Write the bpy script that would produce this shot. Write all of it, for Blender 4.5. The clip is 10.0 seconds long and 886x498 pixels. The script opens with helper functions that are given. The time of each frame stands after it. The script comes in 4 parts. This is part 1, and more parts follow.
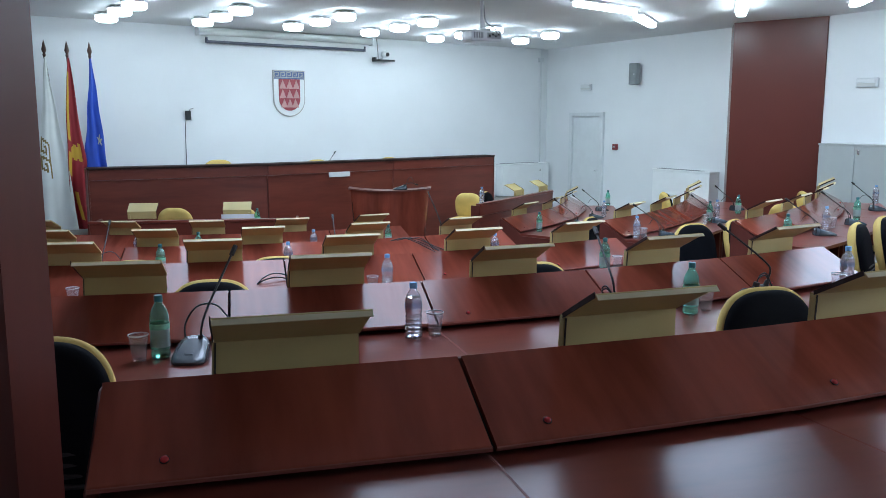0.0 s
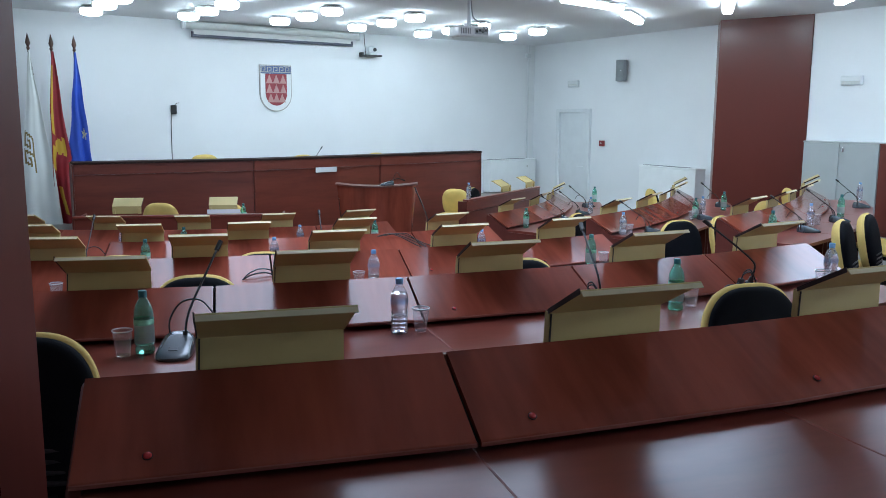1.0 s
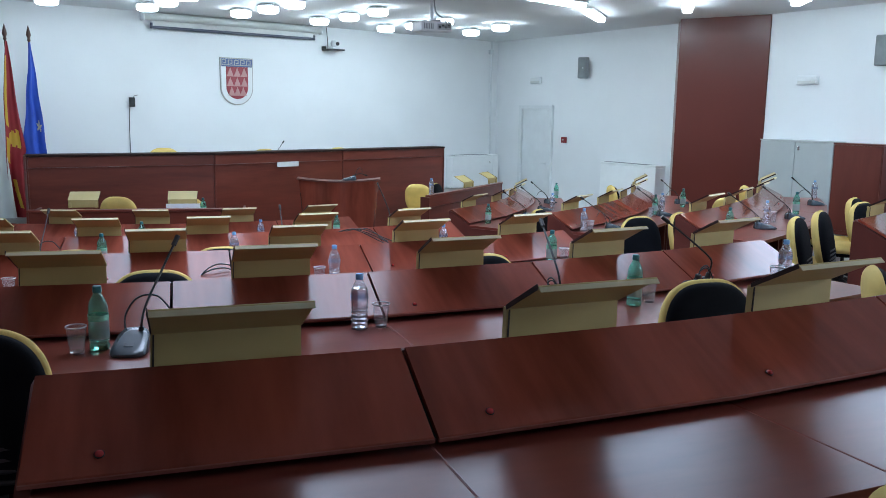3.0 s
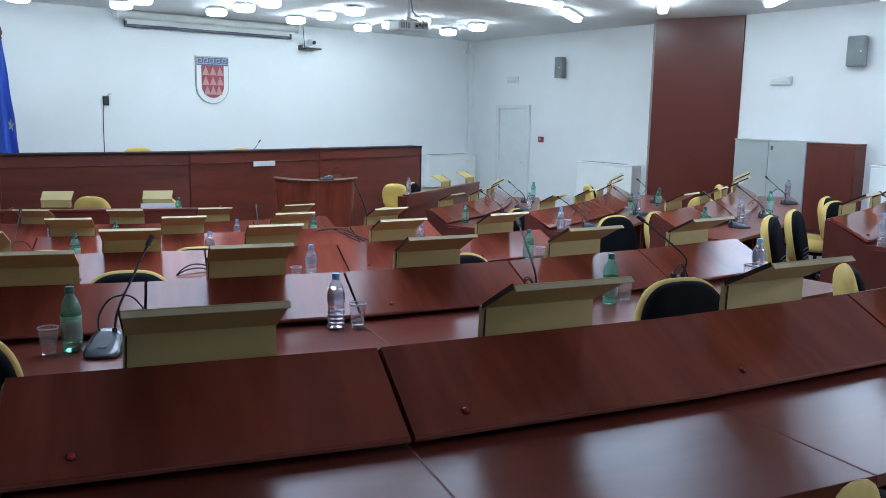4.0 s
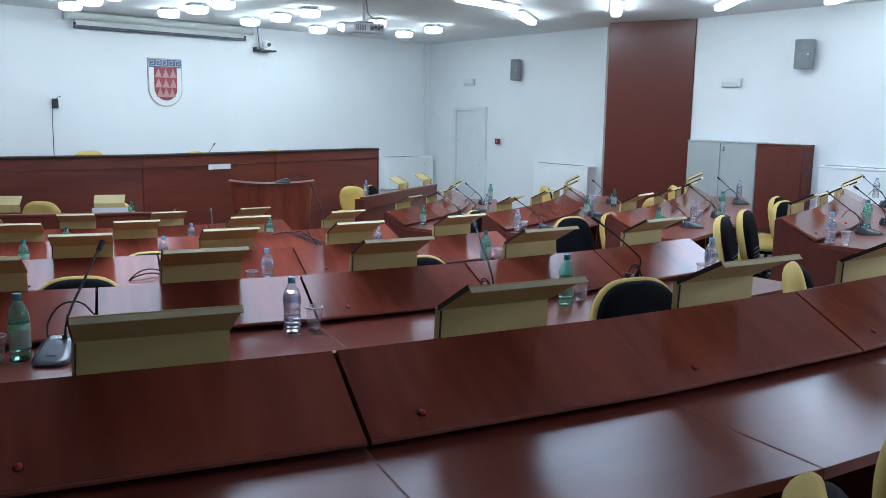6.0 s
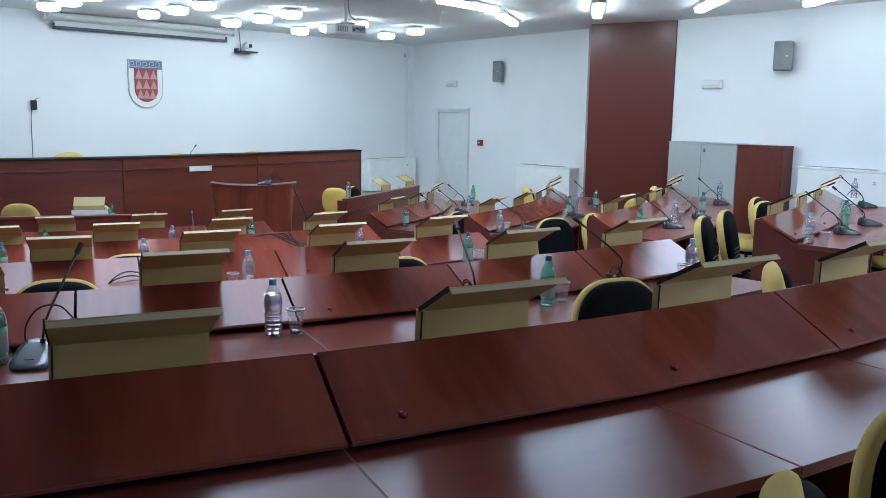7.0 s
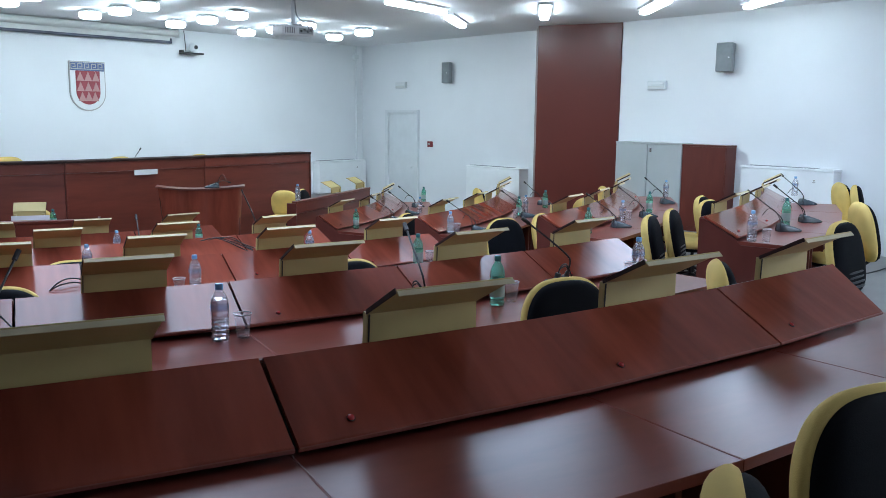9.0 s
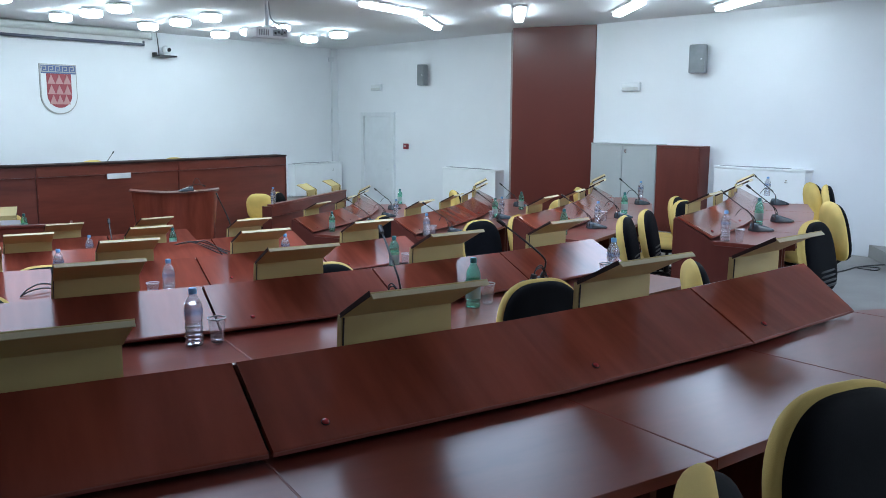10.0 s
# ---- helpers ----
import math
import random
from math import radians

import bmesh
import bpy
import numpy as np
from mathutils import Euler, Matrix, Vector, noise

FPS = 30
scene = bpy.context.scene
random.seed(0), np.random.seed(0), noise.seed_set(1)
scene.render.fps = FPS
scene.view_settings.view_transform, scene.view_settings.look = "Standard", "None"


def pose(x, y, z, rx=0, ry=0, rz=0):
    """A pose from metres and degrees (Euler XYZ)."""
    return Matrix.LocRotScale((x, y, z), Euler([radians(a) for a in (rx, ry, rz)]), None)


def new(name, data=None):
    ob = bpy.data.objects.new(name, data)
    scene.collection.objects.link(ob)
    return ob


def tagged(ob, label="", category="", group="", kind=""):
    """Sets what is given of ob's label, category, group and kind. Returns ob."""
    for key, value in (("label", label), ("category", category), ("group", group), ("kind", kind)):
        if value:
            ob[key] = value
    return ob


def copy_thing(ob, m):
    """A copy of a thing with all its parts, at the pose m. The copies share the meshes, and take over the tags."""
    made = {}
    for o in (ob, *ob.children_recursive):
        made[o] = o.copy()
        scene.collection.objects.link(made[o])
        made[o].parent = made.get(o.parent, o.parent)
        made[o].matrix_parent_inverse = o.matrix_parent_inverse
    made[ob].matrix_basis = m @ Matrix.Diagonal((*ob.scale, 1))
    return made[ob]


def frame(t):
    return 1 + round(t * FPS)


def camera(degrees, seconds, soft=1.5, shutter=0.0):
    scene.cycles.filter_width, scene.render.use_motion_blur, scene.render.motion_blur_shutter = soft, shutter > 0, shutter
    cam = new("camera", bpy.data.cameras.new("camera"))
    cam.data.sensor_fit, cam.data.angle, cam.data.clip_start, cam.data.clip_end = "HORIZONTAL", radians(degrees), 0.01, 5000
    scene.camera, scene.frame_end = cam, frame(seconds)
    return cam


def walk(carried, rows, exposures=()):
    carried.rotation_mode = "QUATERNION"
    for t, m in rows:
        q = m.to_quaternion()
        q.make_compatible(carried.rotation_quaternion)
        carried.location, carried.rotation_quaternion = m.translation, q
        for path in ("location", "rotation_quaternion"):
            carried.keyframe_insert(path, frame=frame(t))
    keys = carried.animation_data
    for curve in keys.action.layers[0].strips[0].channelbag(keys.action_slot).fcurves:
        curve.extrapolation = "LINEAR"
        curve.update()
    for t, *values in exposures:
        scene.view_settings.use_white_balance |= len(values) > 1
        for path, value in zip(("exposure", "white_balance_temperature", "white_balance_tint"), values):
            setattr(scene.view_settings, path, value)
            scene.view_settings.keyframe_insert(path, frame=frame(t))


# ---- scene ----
# The camera turns on a tripod behind the last row of desks.
cam = camera(55.2, 10.0, soft=0.6)
EYE = (0.0, 0.0, 2.065)
# seconds, eye's shift x, y, z in metres, yaw, pitch and roll in degrees
ROWS = [
    (0, 0.000, -0.000, 0.0, -0.003, -8.750, 0.003),
    (0.5, 0.002, 0.001, 0.0, -0.420, -8.874, 0.226),
    (1, 0.004, 0.002, 0.0, -0.884, -9.033, 0.278),
    (1.5, 0.007, 0.003, 0.0, -1.433, -9.185, 0.378),
    (2, 0.009, 0.003, 0.0, -2.231, -9.276, 0.638),
    (2.5, 0.012, 0.004, 0.0, -2.825, -9.303, 0.768),
    (4, 0.020, 0.004, 0.0, -4.926, -9.331, 0.941),
    (4.5, 0.022, 0.004, 0.0, -5.846, -9.325, 0.979),
    (5, 0.024, 0.004, 0.0, -6.570, -9.278, 0.982),
    (5.5, 0.026, 0.003, 0.0, -7.178, -9.207, 0.912),
    (7, 0.035, 0.001, 0.0, -8.903, -9.027, 0.820),
    (7.5, 0.039, 0.001, 0.0, -9.569, -8.987, 0.877),
    (8, 0.043, 0.001, 0.0, -10.550, -8.976, 0.899),
    (8.5, 0.046, 0.001, 0.0, -11.510, -8.944, 0.789),
    (9, 0.049, 0.002, 0.0, -12.177, -8.891, 0.568),
    (9.5, 0.053, 0.003, 0.0, -12.827, -8.847, 0.412),
    (10, 0.057, 0.004, 0.0, -13.738, -8.741, 0.365),
]
walk(cam, [(t, pose(EYE[0] + x, EYE[1] + y, EYE[2] + z, 0, 0, yaw) @ pose(0, 0, 0, 90 + pitch) @ pose(0, 0, 0, 0, 0, roll)) for t, x, y, z, yaw, pitch, roll in ROWS])

# ---- world and exposure ----
world = bpy.data.worlds.new("world")
scene.world = world
world.use_nodes = True
world.node_tree.nodes["Background"].inputs[0].default_value = (0.55, 0.7, 1.0, 1)
world.node_tree.nodes["Background"].inputs[1].default_value = 0.05
scene.view_settings.exposure = 0.88


# ---- materials ----
def nodes_of(mat):
    mat.use_nodes = True
    return mat.node_tree.nodes, mat.node_tree.links, mat.node_tree.nodes["Principled BSDF"]


def plain(name, colour, rough=0.5, metal=0.0, vary=0.12, scale=6.0, bump=0.0, bump_scale=80.0, spec=0.5, coat=0.0):
    """A surface with broad blotches and a fine grain."""
    mat = bpy.data.materials.new(name)
    n, l, bsdf = nodes_of(mat)
    coord = n.new("ShaderNodeTexCoord")
    info = n.new("ShaderNodeObjectInfo")
    add = n.new("ShaderNodeVectorMath")
    l.new(coord.outputs["Object"], add.inputs[0])
    l.new(info.outputs["Random"], add.inputs[1])
    big = n.new("ShaderNodeTexNoise")
    big.inputs["Scale"].default_value, big.inputs["Detail"].default_value = scale, 5
    l.new(add.outputs[0], big.inputs["Vector"])
    ramp = n.new("ShaderNodeValToRGB")
    ramp.color_ramp.elements[0].position, ramp.color_ramp.elements[1].position = 0.3, 0.7
    ramp.color_ramp.elements[0].color = (*[c * (1 - vary) for c in colour], 1)
    ramp.color_ramp.elements[1].color = (*[min(1, c * (1 + vary)) for c in colour], 1)
    l.new(big.outputs["Fac"], ramp.inputs["Fac"])
    l.new(ramp.outputs["Color"], bsdf.inputs["Base Color"])
    fine = n.new("ShaderNodeTexNoise")
    fine.inputs["Scale"].default_value, fine.inputs["Detail"].default_value = bump_scale, 4
    l.new(add.outputs[0], fine.inputs["Vector"])
    rr = n.new("ShaderNodeMapRange")
    rr.inputs["To Min"].default_value, rr.inputs["To Max"].default_value = max(0.02, rough - 0.07), min(1, rough + 0.07)
    l.new(fine.outputs["Fac"], rr.inputs["Value"])
    l.new(rr.outputs["Result"], bsdf.inputs["Roughness"])
    bsdf.inputs["Metallic"].default_value = metal
    bsdf.inputs["Specular IOR Level"].default_value = spec
    bsdf.inputs["Coat Weight"].default_value = coat
    if bump:
        b = n.new("ShaderNodeBump")
        b.inputs["Strength"].default_value, b.inputs["Distance"].default_value = bump, 0.004
        l.new(fine.outputs["Fac"], b.inputs["Height"])
        l.new(b.outputs["Normal"], bsdf.inputs["Normal"])
    return mat


def wood(name, dark, light, rough=0.25, stretch=(1.0, 9.0, 9.0), spec=0.5):
    """Lacquered veneer: long grain, broad flame figure, a little uneven gloss."""
    mat = bpy.data.materials.new(name)
    n, l, bsdf = nodes_of(mat)
    coord = n.new("ShaderNodeTexCoord")
    info = n.new("ShaderNodeObjectInfo")
    shift = n.new("ShaderNodeVectorMath")
    shift.operation = "MULTIPLY_ADD"
    shift.inputs[1].default_value = (7.0, 11.0, 5.0)
    l.new(info.outputs["Random"], shift.inputs[0])
    l.new(coord.outputs["Object"], shift.inputs[2])
    mapping = n.new("ShaderNodeMapping")
    mapping.inputs["Scale"].default_value = stretch
    l.new(shift.outputs[0], mapping.inputs["Vector"])
    grain = n.new("ShaderNodeTexNoise")
    grain.inputs["Scale"].default_value, grain.inputs["Detail"].default_value, grain.inputs["Distortion"].default_value = 5.0, 6, 0.15
    l.new(mapping.outputs[0], grain.inputs["Vector"])
    broad = n.new("ShaderNodeTexNoise")
    broad.inputs["Scale"].default_value, broad.inputs["Detail"].default_value = 0.9, 3
    l.new(mapping.outputs[0], broad.inputs["Vector"])
    both = n.new("ShaderNodeMath")
    both.operation = "MULTIPLY_ADD"
    both.inputs[1].default_value = 0.30
    l.new(grain.outputs["Fac"], both.inputs[0])
    half = n.new("ShaderNodeMath")
    half.operation = "MULTIPLY"
    half.inputs[1].default_value = 0.70
    l.new(broad.outputs["Fac"], half.inputs[0])
    l.new(half.outputs[0], both.inputs[2])
    ramp = n.new("ShaderNodeValToRGB")
    ramp.color_ramp.elements[0].position, ramp.color_ramp.elements[1].position = 0.3, 0.7
    ramp.color_ramp.elements[0].color, ramp.color_ramp.elements[1].color = (*dark, 1), (*light, 1)
    l.new(both.outputs[0], ramp.inputs["Fac"])
    l.new(ramp.outputs["Color"], bsdf.inputs["Base Color"])
    rr = n.new("ShaderNodeMapRange")
    rr.inputs["To Min"].default_value, rr.inputs["To Max"].default_value = rough - 0.004, rough + 0.004
    l.new(broad.outputs["Fac"], rr.inputs["Value"])
    l.new(rr.outputs["Result"], bsdf.inputs["Roughness"])
    bsdf.inputs["Specular IOR Level"].default_value = spec
    b = n.new("ShaderNodeBump")
    b.inputs["Strength"].default_value, b.inputs["Distance"].default_value = 0.006, 0.001
    l.new(grain.outputs["Fac"], b.inputs["Height"])
    l.new(b.outputs["Normal"], bsdf.inputs["Normal"])
    return mat


def glow(name, colour, strength):
    mat = bpy.data.materials.new(name)
    n, l, bsdf = nodes_of(mat)
    bsdf.inputs["Base Color"].default_value = (0.9, 0.9, 0.9, 1)
    bsdf.inputs["Emission Color"].default_value = (*colour, 1)
    bsdf.inputs["Emission Strength"].default_value = strength
    return mat


def clear(name, colour, rough=0.05, ior=1.35, weight=1.0):
    mat = bpy.data.materials.new(name)
    n, l, bsdf = nodes_of(mat)
    bsdf.inputs["Base Color"].default_value = (*colour, 1)
    bsdf.inputs["Roughness"].default_value = rough
    bsdf.inputs["IOR"].default_value = ior
    bsdf.inputs["Transmission Weight"].default_value = weight
    return mat


CHERRY = wood("cherry_veneer", (0.150, 0.032, 0.022), (0.240, 0.054, 0.037), 0.282, (2.0, 7.0, 7.0), 0.39)
CHERRY_SLOPE = wood("cherry_slope", (0.150, 0.030, 0.019), (0.315, 0.070, 0.042), 0.17, (5.0, 0.8, 0.8), 0.42)
DAIS = wood("dais_veneer", (0.110, 0.022, 0.014), (0.205, 0.044, 0.028), 0.33, (0.7, 4.0, 6.0), 0.45)
CHERRY_DARK = wood("cherry_panel", (0.112, 0.024, 0.017), (0.152, 0.034, 0.024), 0.36, (4.0, 4.0, 0.6), 0.40)
PILLAR = plain("cherry_pillar", (0.125, 0.027, 0.020), 0.30, vary=0.04, scale=0.8, bump_scale=1.0, spec=0.4)
EDGE = plain("dark_edge", (0.03, 0.012, 0.01), 0.65, vary=0.2, spec=0.25)
SHADOW_GAP = plain("gap_shade", (0.015, 0.009, 0.008), 0.6)
# pale worktop joints, and the highlight painted along each slope's foot
JOINT_GLINT = plain("pale_joint_glint", (0.23, 0.066, 0.048), 0.5, vary=0.15, spec=0.2)
BOARD = plain("olive_card", (0.52, 0.405, 0.165), 0.5, vary=0.07, scale=4, bump=0.05, bump_scale=120)
LIT_LIP = plain("card_lit_lip", (0.62, 0.55, 0.36), 0.5, vary=0.06)
WALL = plain("white_wall_paint", (0.80, 0.82, 0.84), 0.85, vary=0.02, scale=1.2, bump=0.12, bump_scale=40, spec=0.2)
CEIL = plain("ceiling_paint", (0.76, 0.77, 0.78), 0.9, vary=0.03, scale=0.8, bump=0.1, bump_scale=30, spec=0.2)
FLOOR = plain("grey_floor", (0.235, 0.225, 0.21), 0.45, vary=0.12, scale=2.5, bump=0.05, bump_scale=60)
YELLOW = plain("mustard_fabric", (0.69, 0.50, 0.165), 0.85, vary=0.08, scale=7, bump=0.25, bump_scale=500, spec=0.2)
BLACK = plain("black_upholstery", (0.0035, 0.004, 0.006), 0.75, vary=0.25, scale=9, bump=0.2, bump_scale=300, spec=0.10)
PLASTIC = plain("black_plastic", (0.012, 0.013, 0.015), 0.4, vary=0.2)
WHITE_METAL = plain("white_enamel", (0.72, 0.75, 0.77), 0.35, vary=0.03)
CONVECTOR = plain("bright_enamel", (0.87, 0.89, 0.90), 0.4, vary=0.02)
GREY_DOOR = plain("grey_laminate", (0.42, 0.45, 0.45), 0.4, vary=0.03, scale=3)
SPEAKER = plain("speaker_grey", (0.28, 0.30, 0.31), 0.55, vary=0.08)
CHROME = plain("chrome", (0.7, 0.7, 0.72), 0.18, 1.0, vary=0.05)
LAMP = glow("lamp_glass", (0.70, 0.885, 1.0), 20.5)
LAMP_WEAK = glow("dimmed_lamp_glass", (0.70, 0.885, 1.0), 12.0)
TUBE = glow("tube_diffuser", (0.70, 0.885, 1.0), 21.0)
TUBE_WEAK = glow("dimmed_tube_diffuser", (0.70, 0.885, 1.0), 12.5)
PANEL = glow("panel_diffuser", (0.65, 0.82, 1.10), 3.9)
SIDE_PANEL = glow("side_diffuser", (0.64, 0.83, 1.12), 3.5)
GALLERY_FILL = glow("gallery_fill_glow", (0.71, 0.84, 1.03), 7.8)


# ---- mesh helpers ----
def shade(bm, angle=35):
    lim = radians(angle)
    for f in bm.faces:
        f.smooth = True
    for e in bm.edges:
        if len(e.link_faces) == 2:
            turn = e.calc_face_angle(0)
            p, q = sorted(f.calc_area() for f in e.link_faces)
            # a large flat face beside a narrow bevel keeps its own normals
            e.smooth = turn < lim and not (turn > 0.2 and q > 8 * p)


def mesh_of(name, bm, mats, angle=35):
    bmesh.ops.recalc_face_normals(bm, faces=bm.faces)
    shade(bm, angle)
    me = bpy.data.meshes.new(name)
    bm.to_mesh(me)
    bm.free()
    for m in (mats if isinstance(mats, (list, tuple)) else [mats]):
        me.materials.append(m)
    return me


def part(name, bm, material, parent=None, label="", at=None, angle=35):
    ob = new(name, mesh_of(name, bm, material, angle))
    if at is not None:
        ob.matrix_basis = at
    if parent is not None:
        ob.parent = parent
    if label:
        ob["label"] = label
    return ob


def empty(name, at=None, **tags):
    ob = new(name)
    ob.empty_display_size = 0.1
    if at is not None:
        ob.matrix_basis = at
    return tagged(ob, **tags)


def box(bm, x0, x1, y0, y1, z0, z1, bevel=0.0, m=None):
    r = bmesh.ops.create_cube(bm, size=1)
    bmesh.ops.transform(bm, verts=r["verts"], matrix=Matrix.Translation(((x0 + x1) / 2, (y0 + y1) / 2, (z0 + z1) / 2)) @ Matrix.Diagonal((x1 - x0, y1 - y0, z1 - z0, 1)))
    vs = r["verts"]
    if bevel:
        es = list({e for v in vs for e in v.link_edges})
        g = bmesh.ops.bevel(bm, geom=es, offset=bevel, segments=2, profile=0.5, affect="EDGES")
        vs = list({v for f in g["faces"] for v in f.verts} | {v for v in vs if v.is_valid})
    if m is not None:
        bmesh.ops.transform(bm, verts=vs, matrix=m)
    return vs


def boxed(x0, x1, y0, y1, z0, z1, bevel=0.0, m=None):
    bm = bmesh.new()
    box(bm, x0, x1, y0, y1, z0, z1, bevel, m)
    return bm


def prism(bm, ring, z0, z1, bevel=0.0):
    """A flat outline drawn up from z0 to z1."""
    lo = [bm.verts.new((x, y, z0)) for x, y in ring]
    hi = [bm.verts.new((x, y, z1)) for x, y in ring]
    n = len(ring)
    bm.faces.new(hi)
    bm.faces.new(lo[::-1])
    for i in range(n):
        bm.faces.new((lo[i], lo[(i + 1) % n], hi[(i + 1) % n], hi[i]))
    if bevel:
        bmesh.ops.bevel(bm, geom=list(bm.edges), offset=bevel, segments=2, profile=0.5, affect="EDGES")
    return bm


def profile_x(bm, outline, width_at, bevel=0.0, gap=(0.0, 0.0), skew=0.0):
    """An outline in y and z drawn out along x, with a half width that may change with y, short of it by the two gaps."""
    a = [bm.verts.new((-width_at(y) + gap[0], y, z)) for y, z in outline]
    b = [bm.verts.new((width_at(y) - gap[1] + skew * y, y, z)) for y, z in outline]
    n = len(outline)
    bm.faces.new(a)
    bm.faces.new(b[::-1])
    for i in range(n):
        bm.faces.new((a[i], b[i], b[(i + 1) % n], a[(i + 1) % n]))
    if bevel:
        bmesh.ops.bevel(bm, geom=list(bm.edges), offset=bevel, segments=2, profile=0.5, affect="EDGES")
    return bm


def lathe(bm, prof, seg=20, m=None, cap=True):
    """A profile of radius and height turned round z."""
    rings, made = [], []
    for r, z in prof:
        ring = [bm.verts.new((r * math.cos(2 * math.pi * i / seg), r * math.sin(2 * math.pi * i / seg), z)) for i in range(seg)]
        rings.append(ring)
        made += ring
    for p, q in zip(rings, rings[1:]):
        for i in range(seg):
            bm.faces.new((p[i], p[(i + 1) % seg], q[(i + 1) % seg], q[i]))
    if cap:
        bm.faces.new(rings[0][::-1])
        bm.faces.new(rings[-1])
    if m is not None:
        bmesh.ops.transform(bm, verts=made, matrix=m)
    return bm


def tube(bm, pts, r, seg=8, taper=None):
    """A round bar that follows the points."""
    pts = [Vector(p) for p in pts]
    rings, up = [], Vector((0, 0, 1))
    for i, p in enumerate(pts):
        d = (pts[min(i + 1, len(pts) - 1)] - pts[max(i - 1, 0)]).normalized()
        s = d.cross(up if abs(d.z) < 0.95 else Vector((1, 0, 0))).normalized()
        u = s.cross(d)
        rad = r if taper is None else r + (taper - r) * i / (len(pts) - 1)
        rings.append([bm.verts.new(p + (s * math.cos(2 * math.pi * k / seg) + u * math.sin(2 * math.pi * k / seg)) * rad) for k in range(seg)])
    for a, b in zip(rings, rings[1:]):
        for i in range(seg):
            bm.faces.new((a[i], a[(i + 1) % seg], b[(i + 1) % seg], b[i]))
    bm.faces.new(rings[0][::-1])
    bm.faces.new(rings[-1])
    return bm


def bend(points, steps=6):
    """A smooth line through the points."""
    p = [Vector(q) for q in points]
    p = [2 * p[0] - p[1]] + p + [2 * p[-1] - p[-2]]
    out = []
    for i in range(1, len(p) - 2):
        for k in range(steps):
            t = k / steps
            a, b, c, d = p[i - 1], p[i], p[i + 1], p[i + 2]
            out.append(0.5 * ((2 * b) + (c - a) * t + (2 * a - 5 * b + 4 * c - d) * t * t + (3 * b - a - 3 * c + d) * t ** 3))
    return out + [p[-2]]


# ---- plan of the hall ----
# The rows of desks are rings round one centre; th is the angle round it, in degrees, from -y towards +x.
CX, CY = -3.075, 13.12
LAST_CENTRE = (-3.358, 13.02)      # the last row is set a little askew
# rows 1 to 5 face the dais; 12 to 15 carry rows 2 to 5 on beyond the aisle
RAD = {1: 11.56, 2: 9.889, 3: 8.241, 4: 6.519, 5: 4.715, 12: 9.75, 13: 8.15, 14: 6.62, 15: 4.95}
LEVEL = {1: 0.592, 2: 0.444, 3: 0.296, 4: 0.148, 5: 0.0, 12: 0.444, 13: 0.296, 14: 0.148, 15: 0.0}
CEILING = 3.50
CORNER = (2.212, 18.314)
SIDE_DIR, SIDE_OUT = (0.4766, -0.8791), (-0.8791, -0.4766)


def ring_place(r, th, z, spin=0.0, row=0):
    """A pose on the ring of radius r whose y looks to the centre."""
    a = radians(th)
    cx, cy = LAST_CENTRE if row == 1 else (CX, CY)
    return pose(cx + r * math.sin(a), cy - r * math.cos(a), z, 0, 0, th + spin)


def on_wall(start, way, s, off, z, out):
    """A pose at s metres along a wall and off metres in front; x runs along the wall, -y looks into the room."""
    x, y = start[0] + way[0] * s + out[0] * off, start[1] + way[1] * s + out[1] * off
    return Matrix(((way[0], -out[0], 0, x), (way[1], -out[1], 0, y), (0, 0, 1, z), (0, 0, 0, 1)))


def back_wall_at(s, off, z):
    # s runs from a pipe beside the corner to the left of a visitor who faces the wall; x is turned so that it runs to the right
    m = on_wall(CORNER, (0.8, 0.6), -s - 0.19, off, z, (0.6, -0.8))
    return m


def side_wall_at(s, off, z):
    return on_wall(CORNER, SIDE_DIR, s, off, z, SIDE_OUT)


def wall_between(name, a, b, z0, z1, thick, label, mat=None):
    """A wall whose inner face runs from a to b, with the room on its right as one walks from a to b."""
    d = Vector((b[0] - a[0], b[1] - a[1]))
    n = Vector((-d.y, d.x)).normalized() * thick
    bm = bmesh.new()
    prism(bm, [(a[0], a[1]), (b[0], b[1]), (b[0] + n.x, b[1] + n.y), (a[0] + n.x, a[1] + n.y)], z0, z1)
    return tagged(part(name, bm, mat or WALL), label, "wall", kind="structure")


FAR_LEFT = (CORNER[0] - 0.8 * 12.5, CORNER[1] - 0.6 * 12.5)
SIDE_END = (CORNER[0] + SIDE_DIR[0] * 18.2, CORNER[1] + SIDE_DIR[1] * 18.2)
NEAR_LEFT = (-2.0, -3.6)
wall_between("wall_back", FAR_LEFT, CORNER, -0.3, CEILING, 0.25, "white painted plaster wall behind the dais")
wall_between("wall_side", CORNER, SIDE_END, -0.3, CEILING, 0.25, "white painted plaster side wall with door and units")
wall_between("wall_rear", SIDE_END, NEAR_LEFT, -0.3, CEILING, 0.25, "white painted plaster rear wall")
wall_between("wall_left", NEAR_LEFT, FAR_LEFT, -0.3, CEILING, 0.25, "white painted plaster wall")
bm = bmesh.new()
prism(bm, [(-9.0, -5), (13, -5), (13, 19.5), (-9.0, 19.5)], CEILING, CEILING + 0.2)
tagged(part("ceiling", bm, CEIL), "pale painted ceiling", "ceiling", kind="structure")


